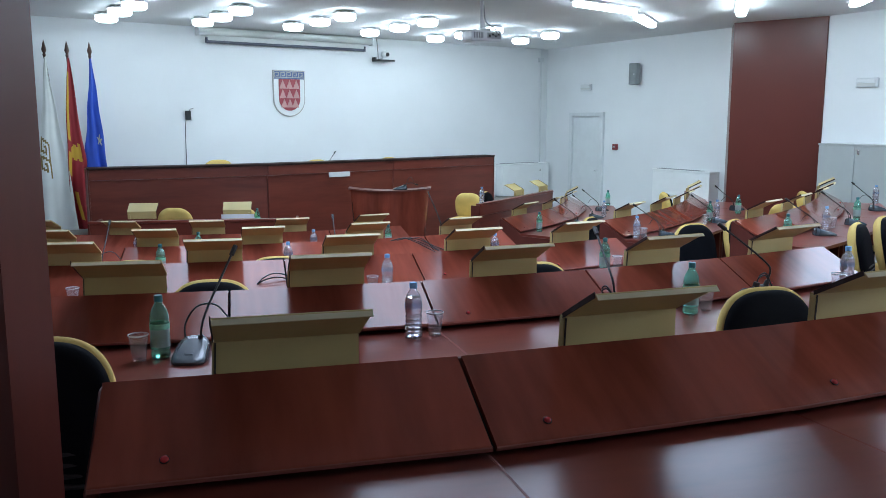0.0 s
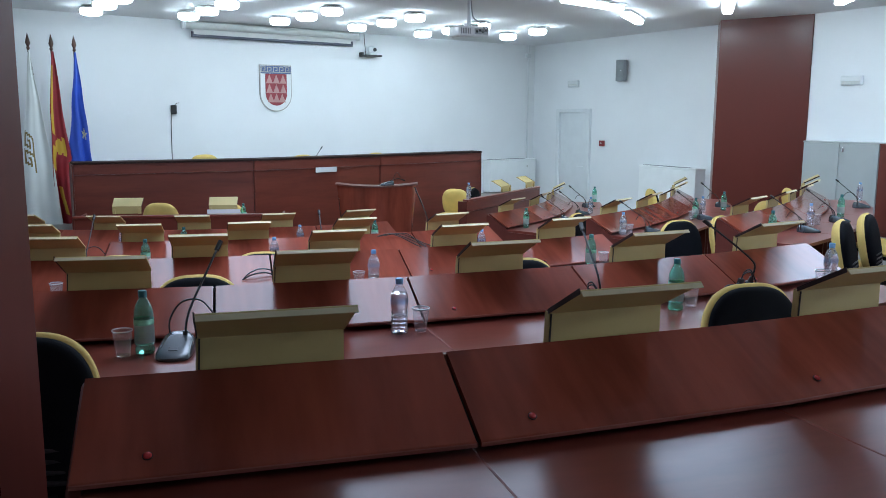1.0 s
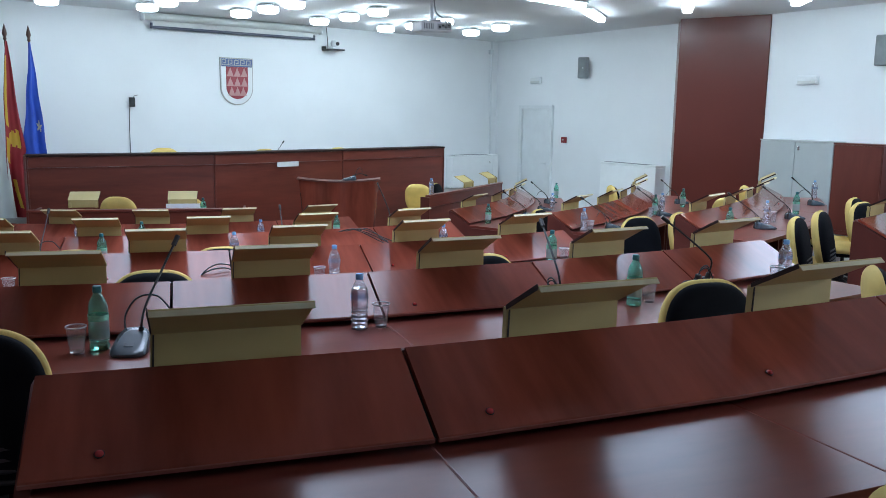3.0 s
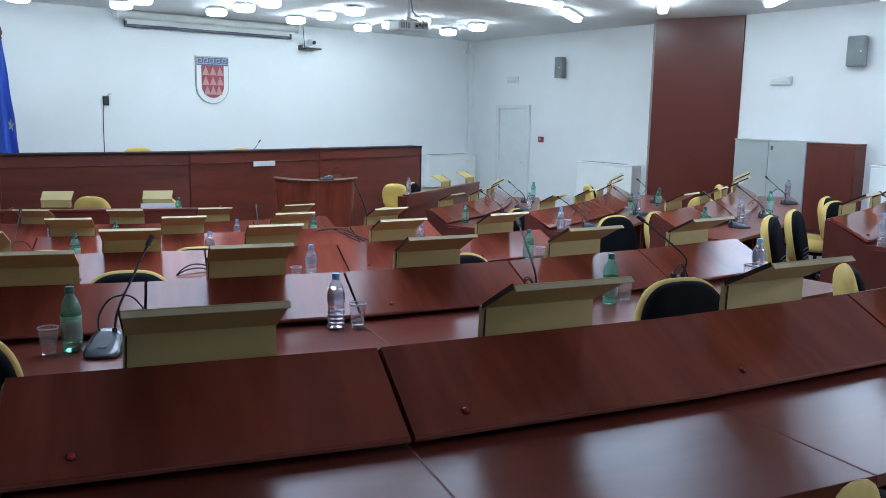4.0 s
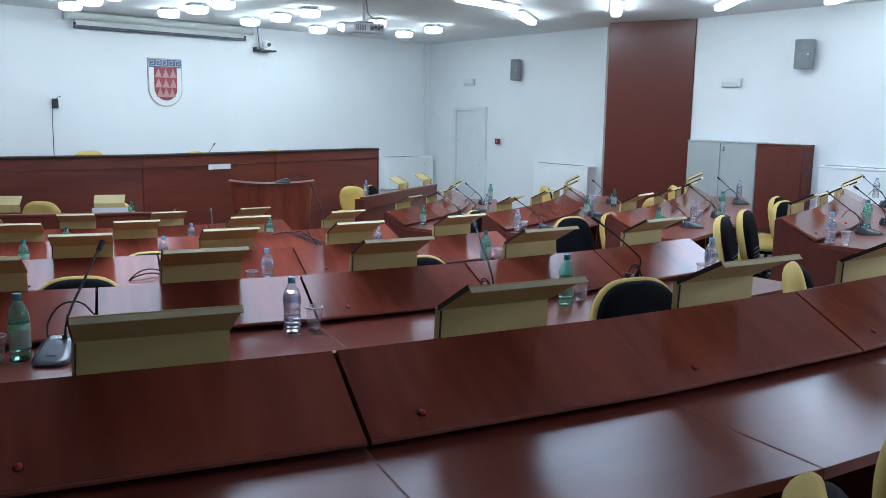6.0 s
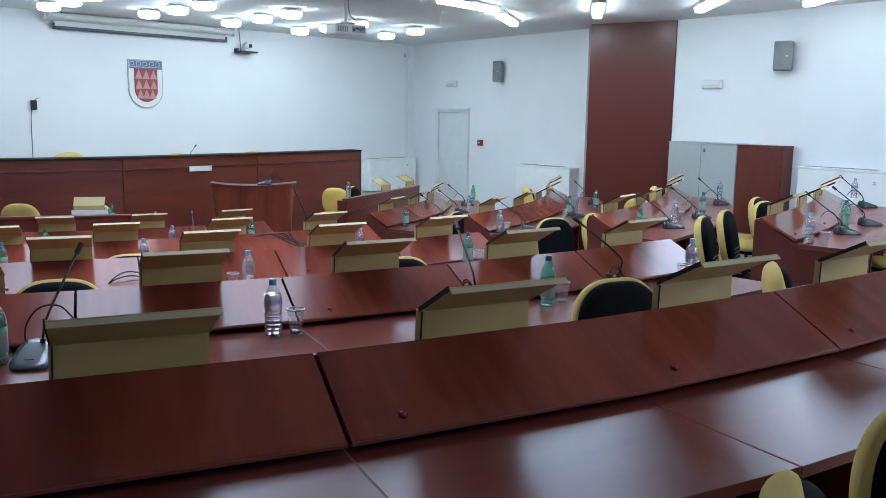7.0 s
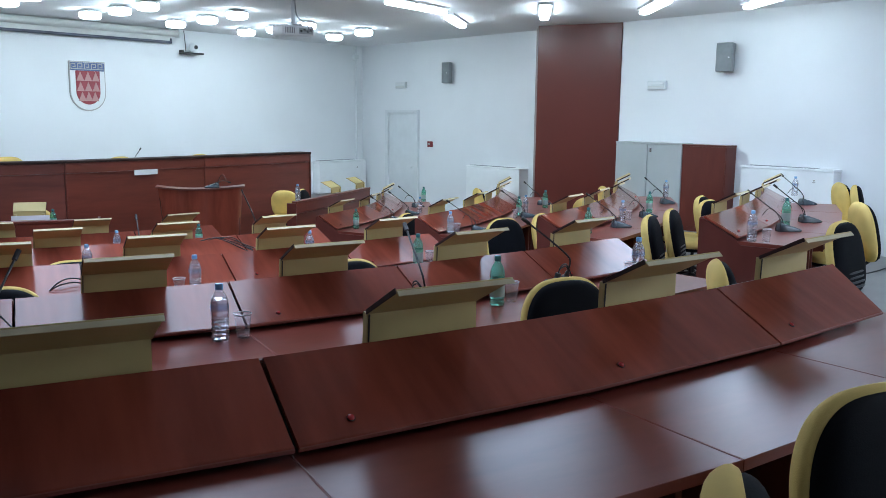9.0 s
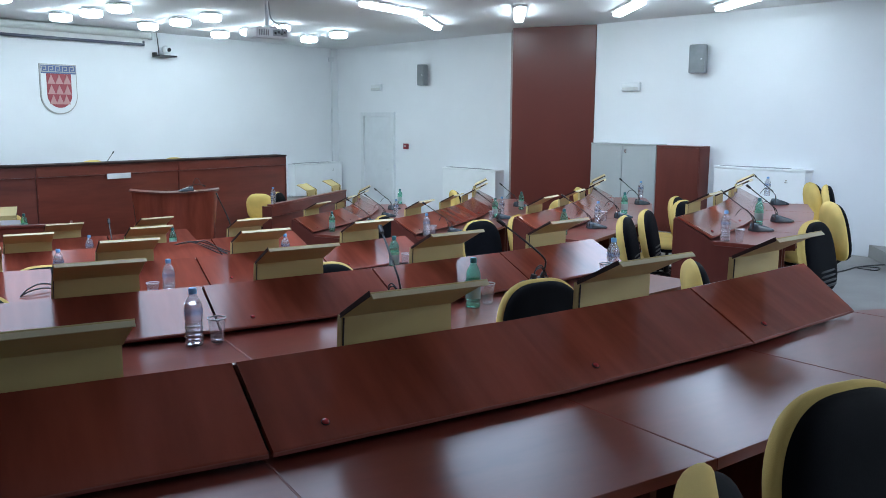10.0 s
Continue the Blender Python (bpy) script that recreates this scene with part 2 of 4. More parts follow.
def inside_room(bm):
    """Cuts a mesh off at the walls."""
    loop = [FAR_LEFT, CORNER, SIDE_END, NEAR_LEFT]
    for i in range(4):
        a, b = Vector((*loop[i], 0)), Vector((*loop[(i + 1) % 4], 0))
        d = b - a
        n = Vector((-d.y, d.x, 0)).normalized()
        geom = list(bm.verts) + list(bm.edges) + list(bm.faces)
        bmesh.ops.bisect_plane(bm, geom=geom, plane_co=a + n * 0.02, plane_no=n, clear_outer=True)


bm = bmesh.new()
prism(bm, [(-13, -7), (16, -7), (16, 25), (-13, 25)], -0.3, 0.0)
inside_room(bm)
tagged(part("floor", bm, FLOOR), "grey polished hall floor", "floor", kind="structure")
TIER_EDGE = {1: 11.46, 2: 9.69, 3: 8.09, 4: 6.40}
for r in (4, 3, 2, 1):
    bm = bmesh.new()
    th0, th1, n = -75.0, 104.0, 90
    inner, outer = TIER_EDGE[r], (TIER_EDGE[r - 1] + 0.0 if r > 1 else 32.0)
    z0, z1 = 0.0, LEVEL[r]
    grid = []
    for i in range(n + 1):
        a = radians(th0 + (th1 - th0) * i / n)
        s, c = math.sin(a), -math.cos(a)
        grid.append([bm.verts.new((CX + s * q, CY + c * q, z)) for q, z in ((inner, z0), (inner, z1), (outer, z1), (outer, z0))])
    for p, q in zip(grid, grid[1:]):
        for k in range(3):
            bm.faces.new((p[k], p[k + 1], q[k + 1], q[k]))
    bm.faces.new(grid[0])
    bm.faces.new(grid[-1][::-1])
    inside_room(bm)
    tagged(part("floor_tier", bm, FLOOR, angle=20), "grey raised floor step under a desk row", "floor", kind="structure")


# ---- desks ----
PANEL_TOP, PANEL_FOOT, WORK = 0.915, 0.781, 0.749     # heights over the row's floor
RUNS, DEEP = {1: 0.246}, 0.713                         # how far the slope (0.262 where not named) and the worktop reach back


def desk_proto(row, step, gap=(0.003, 0.003), cut=0.0):
    """One seat's desk, its slope's top edge on the ring, at angle 0; cut: how much the slope's outer end is skewed at the foot."""
    r, RUN = RAD[row], RUNS.get(row, 0.262)
    half = math.tan(radians(step / 2))
    wide = lambda y: half * (r - y) - 0.0025
    root = empty("council_desk", ring_place(r, 0, LEVEL[row], 0, row), label="cherry veneer council desk with a sloped back panel", category="desk", group="curved council desk row")
    bm = bmesh.new()
    profile_x(bm, [(-DEEP, WORK - 0.028), (-DEEP, WORK), (-0.02, WORK), (-0.02, WORK - 0.028)], lambda y: wide(y) + 0.0018, 0.0015)
    part("worktop", bm, CHERRY, root)
    bm = bmesh.new()
    ends = [(wide(y) + d, y) for y, d in ((-DEEP + 0.002, -0.0022), (-DEEP + 0.002, 0.0016), (-0.03, 0.0016), (-0.03, -0.0022))]
    prism(bm, ends, WORK - 0.004, WORK + 0.0007)
    part("joint_strip", bm, JOINT_GLINT, root, "pale joint between two worktops")
    bm = bmesh.new()
    profile_x(bm, [(-RUN - 0.001, PANEL_FOOT - 0.004), (-RUN + 0.003, PANEL_FOOT), (-0.003, PANEL_TOP - 0.002), (0.001, PANEL_TOP - 0.005), (0.006, PANEL_TOP - 0.017), (-RUN + 0.006, PANEL_FOOT - 0.015)], wide, 0.0, gap, cut)
    part("sloped_panel", bm, CHERRY_SLOPE, root)
    # a lighter strip in place of the glint on the foot's edge
    bm = bmesh.new()
    profile_x(bm, [(-RUN - 0.0036, PANEL_FOOT - 0.011), (-RUN - 0.0036, PANEL_FOOT - 0.004), (-RUN - 0.0016, PANEL_FOOT - 0.002), (-RUN - 0.0012, PANEL_FOOT - 0.011)], wide, 0.0, gap, cut)
    part("edge_band", bm, JOINT_GLINT, root, "paler strip painted as the highlight on the slope's foot")
    bm = bmesh.new()
    profile_x(bm, [(0.011, 0.0), (0.011, PANEL_TOP - 0.012), (0.030, PANEL_TOP - 0.012), (0.030, 0.0)], wide, 0.002)
    part("front_panel", bm, CHERRY_DARK, root)
    # near-black filler that paints the shade in the gap below the slope
    bm = bmesh.new()
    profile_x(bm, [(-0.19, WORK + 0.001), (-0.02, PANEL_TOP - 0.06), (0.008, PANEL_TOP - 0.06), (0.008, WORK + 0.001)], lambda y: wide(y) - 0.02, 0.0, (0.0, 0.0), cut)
    part("slope_support", bm, SHADOW_GAP, root, "dark filler standing in for the shade under the slope")
    for s in (-1, 1):
        x = s * (wide(-0.4) - 0.05)
        bm = boxed(x - 0.011, x + 0.011, -DEEP + 0.12, 0.01, 0.0, WORK - 0.03, 0.002)
        part("side_support", bm, CHERRY_DARK, root)
    for s in (-0.55, 0.55):
        bm = boxed(s * wide(-RUN) - 0.016, s * wide(-RUN) + 0.016, -RUN + 0.065, -RUN + 0.085, WORK, PANEL_FOOT + 0.012, 0.001)
        part("bracket", bm, EDGE, root)
    bm = bmesh.new()
    lathe(bm, [(0.0001, 0.0), (0.0085, 0.0), (0.0085, 0.003), (0.007, 0.0055), (0.004, 0.007), (0.0001, 0.0073)], 16)
    slope = math.atan2(PANEL_TOP - PANEL_FOOT, RUN)
    part("vote_button", bm, BUTTON, root, "red vote button", pose(-0.265 * wide(0) / 0.40, -RUN + 0.044, PANEL_FOOT + 0.044 * math.tan(slope), math.degrees(slope)))
    bm = bmesh.new()
    lathe(bm, [(0.0088, 0.0), (0.0104, 0.0), (0.0104, 0.002), (0.0088, 0.0025)], 16, cap=False)
    part("button_ring", bm, EDGE, root, "dark ring of the vote button", pose(-0.265 * wide(0) / 0.40, -RUN + 0.044, PANEL_FOOT + 0.044 * math.tan(slope), math.degrees(slope)))
    return root


BUTTON = plain("red_button", (0.45, 0.03, 0.03), 0.25, vary=0.1)


def end_panel(row, root, side, step, low=False):
    """The closed end of a row, under the last desk."""
    r, RUN = RAD[row], RUNS.get(row, 0.262)
    half = math.tan(radians(step / 2))
    bm = bmesh.new()
    out = [(-DEEP + 0.03, 0.0), (-DEEP + 0.03, WORK - 0.029), (0.008, WORK - 0.029), (0.008, 0.0)] if low else [(-DEEP + 0.03, 0.0), (-DEEP + 0.03, WORK - 0.029), (-RUN - 0.02, WORK - 0.029), (-RUN + 0.02, PANEL_FOOT - 0.02), (0.0, PANEL_TOP - 0.022), (0.034, PANEL_TOP - 0.022), (0.034, 0.0)]
    a, b = [], []
    for y, z in out:
        x = side * (half * (r - y) + 0.004)
        a.append(bm.verts.new((x, y, z)))
        b.append(bm.verts.new((x - side * 0.028, y, z)))
    bm.faces.new(a)
    bm.faces.new(b[::-1])
    for i in range(len(out)):
        bm.faces.new((a[i], a[(i + 1) % len(out)], b[(i + 1) % len(out)], b[i]))
    part("end_panel", bm, CHERRY_DARK, root)
    if low:
        # the worktop runs on past the end of the row
        e = half * (r + 0.3)
        bm = bmesh.new()
        prism(bm, [(e, -DEEP), (e + 0.34, -DEEP + 0.03), (e + 0.38, -0.48), (e + 0.30, -0.33), (e, -RUN + 0.06)], WORK - 0.028, WORK - 0.0005)
        part("end_leaf", bm, CHERRY, root)
        bm = boxed(e + 0.12, e + 0.144, -DEEP + 0.12, -RUN - 0.06, 0.0, WORK - 0.029, 0.002)
        part("end_support", bm, CHERRY_DARK, root)


def slab(bm, outline, by):
    """A flat plate: an outline in space, made thick by the given vector."""
    a = [bm.verts.new(p) for p in outline]
    b = [bm.verts.new(Vector(p) + Vector(by)) for p in outline]
    bm.faces.new(a)
    bm.faces.new(b[::-1])
    for i in range(len(a)):
        bm.faces.new((a[i], b[i], b[(i + 1) % len(a)], a[(i + 1) % len(a)]))
    bmesh.ops.recalc_face_normals(bm, faces=bm.faces)


def board_proto():
    """A folded stand: an upright strip and a flap that leans over towards the sitter."""
    root = empty("document_stand", label="olive folded card stand on the desk's top edge", category="stand", group="folded document stands")
    t = 0.004
    bm = bmesh.new()
    # the near end is cut aslant
    card = [(-0.163, -0.010), (0.160, -0.010), (0.160, 0.070), (-0.160, 0.070)]
    slab(bm, [(x, 0.006, z) for x, z in card], (0, t, 0))
    part("upright", bm, BOARD, root)
    bm = bmesh.new()
    profile_x(bm, [(0.008, 0.067), (-0.150, 0.150), (-0.152, 0.156), (-0.148, 0.159), (0.012, 0.075)], lambda y: 0.163 + (0.012 - y) * 0.02, 0.0008)
    part("flap", bm, BOARD, root)
    # paler colour on the lip paints the light along the flap's front edge
    part("lip", boxed(-0.166, 0.166, -0.013, 0.002, -0.0015, 0.0015, 0.001, pose(0, -0.152, 0.154, 42)), LIT_LIP, root, "folded lip painted pale where it catches light")
    # a wing bent away at the near end, a dark strip painting the slit's shade, and the flap's dark edge
    bm = bmesh.new()
    slab(bm, [(-0.1645, 0.007, -0.010), (-0.1615, 0.007, 0.070), (-0.1645, 0.024, 0.072), (-0.1680, 0.024, -0.010)], (-0.003, 0, 0))
    part("side_fold", bm, BOARD, root)
    bm = bmesh.new()
    slab(bm, [(-0.1652, 0.0030, -0.004), (-0.1615, 0.0030, -0.004), (-0.1585, 0.0030, 0.067), (-0.1622, 0.0030, 0.067)], (0, 0.003, 0))
    part("side_gap", bm, SHADOW_GAP, root, "dark strip for the shade in the slit beside the fold")
    bm = bmesh.new()
    slab(bm, [(-0.1640, 0.012, 0.066), (-0.1675, -0.152, 0.150), (-0.1675, -0.148, 0.163), (-0.1640, 0.014, 0.078)], (-0.0025, 0, 0))
    part("cut_edge", bm, EDGE, root, "dark cut edge of the flap")
    for s in (-1, 1):
        bm = boxed(s * 0.14 - 0.012, s * 0.14 + 0.012, 0.011, 0.029, -0.0118, 0.045, 0.001)
        part("foot", bm, BOARD, root)
    return root


# angle of a block's edge at the aisle, seats, and which way they run on from it; degrees per seat
BLOCKS = {1: (29.0, 4, -1), 2: (31.75, 6, -1), 3: (31.7, 7, -1), 4: (33.6, 7, -1), 5: (33.5, 6, -1),
          12: (40.4, 4, 1), 13: (42.9, 5, 1), 14: (44.8, 5, 1), 15: (49.4, 4, 1)}
STEP = {1: 3.975, 2: 4.75, 3: 5.66, 4: 7.15, 5: 10.1, 12: 4.75, 13: 5.66, 14: 7.15, 15: 9.6}
ASIDE = {1: (0.232, 0.207, 0.222, 0.005), 4: (-0.65, -1.05, -1.4, -1.4, -1.2, -1.2, -1.2), 5: (0.55, 0.35, 0.5, 0.55, 0.55, 0.55), 0: (0.0,) * 7}
stand0 = board_proto()
used_stand = False
for row, (edge, seats, way) in BLOCKS.items():
    step = STEP[row]
    proto = desk_proto(row, step, (0.003, 0.003), 0.40 if row == 1 else 0.0)
    made = []
    for i in range(seats):
        m = ring_place(RAD[row], edge + way * step * (i + 0.5), LEVEL[row], 0, row)
        if i == 0:
            desk = proto
            desk.matrix_basis = m
        elif row == 1 and i == 3:
            desk = desk_proto(1, step)
            desk.matrix_basis = m
        elif row == 1 and i in (1, 2):
            # the two middle seats of the last row share one unbroken slope
            desk = desk_proto(1, step, (-0.0025, 0.003) if i == 1 else (0.003, -0.0025))
            desk.matrix_basis = m
        else:
            desk = copy_thing(proto, m)
        made.append(desk)
        # how far each stand stands off its seat's middle
        shift = radians(ASIDE.get(row, ASIDE[0])[i]) * RAD[row]
        stand_at = m @ pose(shift, 0.0, PANEL_TOP)
        if used_stand:
            copy_thing(stand0, stand_at)
        else:
            stand0.matrix_basis = stand_at
            used_stand = True
    end_panel(row, made[0], -way, step, row == 1)
    end_panel(row, made[-1], way, step)


# ---- chairs ----
def cushion(bm, w, h, t, bulge, m, seg=8, corner=0.45, top=None):
    """A padded, rounded pad: w by h, t thick, its front at -y."""
    n = 60
    loops = []
    for inset, y in ((0.30, t), (0.14, 0.9 * t), (0.05, 0.65 * t), (0.0, 0.2 * t), (0.0, -0.12 * bulge), (0.03, -0.35 * bulge), (0.08, -0.56 * bulge), (0.16, -0.75 * bulge), (0.28, -0.90 * bulge), (0.46, -1.02 * bulge), (0.72, -1.1 * bulge)):
        loop = []
        for i in range(n):
            a = 2 * math.pi * i / n
            ca, sa = math.cos(a), math.sin(a)
            e = corner
            x = math.copysign(abs(ca) ** e, ca) * w / 2 * (1 - inset * 0.6)
            z = math.copysign(abs(sa) ** e, sa) * h / 2 * (1 - inset * 0.6)
            if top is not None and z > 0:
                x *= 1 - (1 - top) * (z / (h / 2)) ** 2
            loop.append(bm.verts.new(m @ Vector((x, y, z))))
        loops.append(loop)
    for p, q in zip(loops, loops[1:]):
        for i in range(n):
            bm.faces.new((p[i], p[(i + 1) % n], q[(i + 1) % n], q[i]))
    bm.faces.new(loops[0][::-1])
    bm.faces.new(loops[-1])
    return bm


def chair_proto():
    """An office chair that faces +y: mustard cushions, black shells, five-spoked base on castors."""
    root = empty("office_chair", label="mustard fabric office chair with black padded back shell", category="chair", group="council chairs")
    lean = pose(0, -0.20, 0.675, 12, 0, 180)
    bm = cushion(bmesh.new(), 0.485, 0.52, 0.022, 0.058, lean, corner=0.66, top=0.90)
    part("backrest", bm, YELLOW, root, angle=60)
    bm = cushion(bmesh.new(), 0.466, 0.505, 0.0, 0.042, lean @ pose(0, 0.0170, -0.008, 0, 0, 180), corner=0.66, top=0.90)
    shell = part("back_shell", bm, BLACK, root, "black padded rear of the backrest", angle=60)
    for k in range(4):
        z, w = -0.100 - 0.034 * k, 0.200 - 0.012 * k
        bm = bmesh.new()
        tube(bm, [lean @ pose(0, 0.0170, -0.008, 0, 0, 180) @ Vector((w * u, -0.0405 + 0.024 * u ** 4, z)) for u in (-1, -0.8, -0.5, 0, 0.5, 0.8, 1)], 0.0105, 8)
        part("rib", bm, PLASTIC, shell)
    bm = cushion(bmesh.new(), 0.47, 0.45, 0.03, 0.05, pose(0, 0.03, 0.44, -90, 0, 0), corner=0.6)
    part("seat", bm, YELLOW, root, angle=60)
    bm = cushion(bmesh.new(), 0.44, 0.42, 0.0, 0.04, pose(0, 0.03, 0.41, 90, 0, 0), corner=0.6)
    part("seat_shell", bm, BLACK, root, angle=60)
    bm = bmesh.new()
    tube(bm, bend([(0, 0.0, 0.395), (0, -0.2, 0.39), (0, -0.275, 0.46), (0, -0.255, 0.62)]), 0.02, 8)
    part("back_bracket", bm, PLASTIC, root)
    bm = bmesh.new()
    lathe(bm, [(0.03, 0.08), (0.03, 0.24), (0.018, 0.25), (0.018, 0.39)], 12)
    part("gas_column", bm, PLASTIC, root)
    for i in range(5):
        a = 2 * math.pi * i / 5 + 0.3
        c, s = math.cos(a), math.sin(a)
        bm = bmesh.new()
        tube(bm, [(0.02 * c, 0.02 * s, 0.115), (0.16 * c, 0.16 * s, 0.095), (0.29 * c, 0.29 * s, 0.07)], 0.024, 8, 0.015)
        leg = part("base_spoke", bm, PLASTIC, root)
        bm = bmesh.new()
        lathe(bm, [(0.012, -0.018), (0.027, -0.014), (0.027, 0.014), (0.012, 0.018)], 12, pose(0.29 * c, 0.29 * s, 0.028, 90, 0, math.degrees(a)))
        part("castor", bm, PLASTIC, leg)
    return root


# row, angle round the hall's centre, metres from the slope's top edge to the backrest, turn
CHAIRS_CENTRE = [
    (1, 21.874, 0.933, -7.4), (1, 19.08, 1.094, 43.6),
    (2, 9.65, 0.79, -4), (2, 24.5, 0.78, -6), (2, 29.85, 0.92, 37),
    (3, 12.0, 0.72, 0), (3, 23.85, 0.74, -5),
    (4, 7.1, 0.80, 0), (4, 14.8, 0.82, 0),
]
CHAIRS_RIGHT = [
    (12, 41.6, 0.95, -10), (12, 50.3, 0.90, 22), (12, 63.6, 0.91, 8), (12, 61.8, 1.01, -10),
    (13, 46.05, 0.88, 8), (13, 50.1, 0.90, 2), (13, 60.0, 1.01, -14), (13, 57.1, 1.10, -24),
    (14, 46.85, 0.89, -23), (14, 51.6, 1.05, -2), (14, 65.7, 1.20, 60), (14, 79.8, 1.60, 4),
    (15, 55.7, 0.90, 0), (15, 90.8, 1.63, 0),
]
chair0 = chair_proto()
for i, (row, th, back, spin) in enumerate(CHAIRS_CENTRE + CHAIRS_RIGHT):
    m = ring_place(RAD[row] + back, th, LEVEL[row], spin, row) @ pose(0, 0.2, 0)
    if i == 0:
        chair0.matrix_basis = m
    else:
        copy_thing(chair0, m)


# ---- dais, lectern, front desks ----
def long_desk(name, pts, z0, z1, label, category, depth=0.6, top_over=0.04, top_mat=None, top_deep=0.24):
    """A high-fronted bench along a bent line; the audience is on the right as one walks along it."""
    root = empty(name, pose(pts[0][0], pts[0][1], z0), label=label, category=category)
    inv = root.matrix_basis.inverted()
    for i, (a, b) in enumerate(zip(pts, pts[1:])):
        d = Vector((b[0] - a[0], b[1] - a[1]))
        length = d.length
        m = inv @ pose(a[0], a[1], z0, 0, 0, math.degrees(math.atan2(d.y, d.x)))
        H = z1 - z0
        part("front_panel", boxed(0.012, length - 0.012, 0.0, 0.03, 0.0, H - 0.187, 0.003), DAIS, root, at=m)
        part("upper_panel", boxed(0.012, length - 0.012, -0.012, 0.03, H - 0.172, H - 0.032, 0.004), DAIS, root, at=m)
        part("rail", boxed(0.012, length - 0.012, -0.02, 0.02, H - 0.186, H - 0.174, 0.003), CHERRY_DARK, root, at=m)
        part("top", boxed(-0.004, length + 0.004, -top_over, top_deep, H - 0.03, H, 0.006), top_mat or EDGE, root, at=m)
        part("worktop", boxed(0.0, length, 0.031, depth, H - 0.26, H - 0.235, 0.004), CHERRY, root, at=m)
        part("pilaster", boxed(length - 0.010, length + 0.010, -0.016, 0.05, 0.0, H - 0.031, 0.004), CHERRY_DARK, root, at=m)
        if i == 0:
            part("pilaster", boxed(-0.010, 0.010, -0.016, 0.05, 0.0, H - 0.031, 0.004), CHERRY_DARK, root, at=m)
            part("end_panel", boxed(0.0, 0.026, 0.051, depth, 0.0, H - 0.031, 0.004), CHERRY_DARK, root, at=m)
        if i == len(pts) - 2:
            part("end_panel", boxed(length - 0.026, length, 0.051, depth, 0.0, H - 0.031, 0.004), CHERRY_DARK, root, at=m)
    return root


bm = bmesh.new()
prism(bm, [(-5.6, 11.75), (-4.80, 11.48), (-2.60, 12.60), (-0.86, 14.08), (0.88, 15.60), (1.65, 17.7), (-0.8, 16.0), (-5.3, 12.6)], 0.0, 0.48)
inside_room(bm)
tagged(part("floor_podium", bm, FLOOR), "low grey podium behind the dais", "floor", kind="structure")
long_desk("dais", [(-4.77, 11.40), (-2.58, 12.50), (-0.82, 13.99), (0.92, 15.51)], 0.0, 1.41, "long cherry veneer dais bench with panelled front", "dais")
long_desk("front_desk", [(-4.05, 9.62), (-1.72, 9.98)], 0.0, 0.90, "low cherry veneer desk in front of the dais", "desk", 0.55, 0.03, CHERRY, 0.05)
long_desk("front_desk", [(0.50, 11.69), (1.79, 13.92)], 0.0, 0.90, "cherry veneer desk set at an angle beside the dais", "desk", 0.13, 0.03, CHERRY, 0.05)


def arc_wall(w0, w1, y0, sag, z0, z1, t):
    """An upright sheet bowed away from the audience, wider at the top."""
    bm = bmesh.new()
    n, grid = 16, []
    for i in range(n + 1):
        u = 2 * i / n - 1
        y = y0 + sag * (1 - u * u)
        grid.append([bm.verts.new((u * w / 2, y + d, z)) for d, z, w in ((0, z0, w0), (0, z1, w1), (t, z1, w1), (t, z0, w0))])
    for p, q in zip(grid, grid[1:]):
        for k in range(4):
            bm.faces.new((p[k], p[(k + 1) % 4], q[(k + 1) % 4], q[k]))
    bm.faces.new(grid[0])
    bm.faces.new(grid[-1][::-1])
    return bm


lectern = empty("lectern", pose(-0.75, 11.70, 0, 0, 0, 2), label="cherry veneer lectern with a bowed front", category="lectern")
part("front_panel", arc_wall(0.96, 1.13, 0.48, -0.48, 0.0, 1.06, 0.022), CHERRY_SLOPE, lectern)
part("top", arc_wall(1.19, 1.19, 0.46, -0.50, 1.061, 1.08, 0.30), CHERRY_DARK, lectern)
for s in (-1, 1):
    part("side_panel", boxed(s * 0.50 - 0.012, s * 0.50 + 0.012, 0.44, 0.72, 0.0, 1.058, 0.003), CHERRY_DARK, lectern)

# ---- pillars ----
bm = bmesh.new()
ring = [side_wall_at(s, off, 0).translation for s, off in ((5.545, 0.50), (6.815, 0.02), (6.815, -0.01), (5.02, -0.01))]
prism(bm, [(p.x, p.y) for p in ring], 0.0, CEILING - 0.004)
tagged(part("pillar", bm, PILLAR), "cherry veneer clad pillar against the side wall", "pillar", kind="structure")
bm = bmesh.new()
prism(bm, [(-0.985, 1.86), (-1.36, 1.86), (-1.36, 2.07), (-0.978, 2.07)], 0.30, CEILING - 0.004)
tagged(part("pillar", bm, CHERRY_DARK), "cherry veneer clad pillar beside the last row", "pillar", kind="structure")


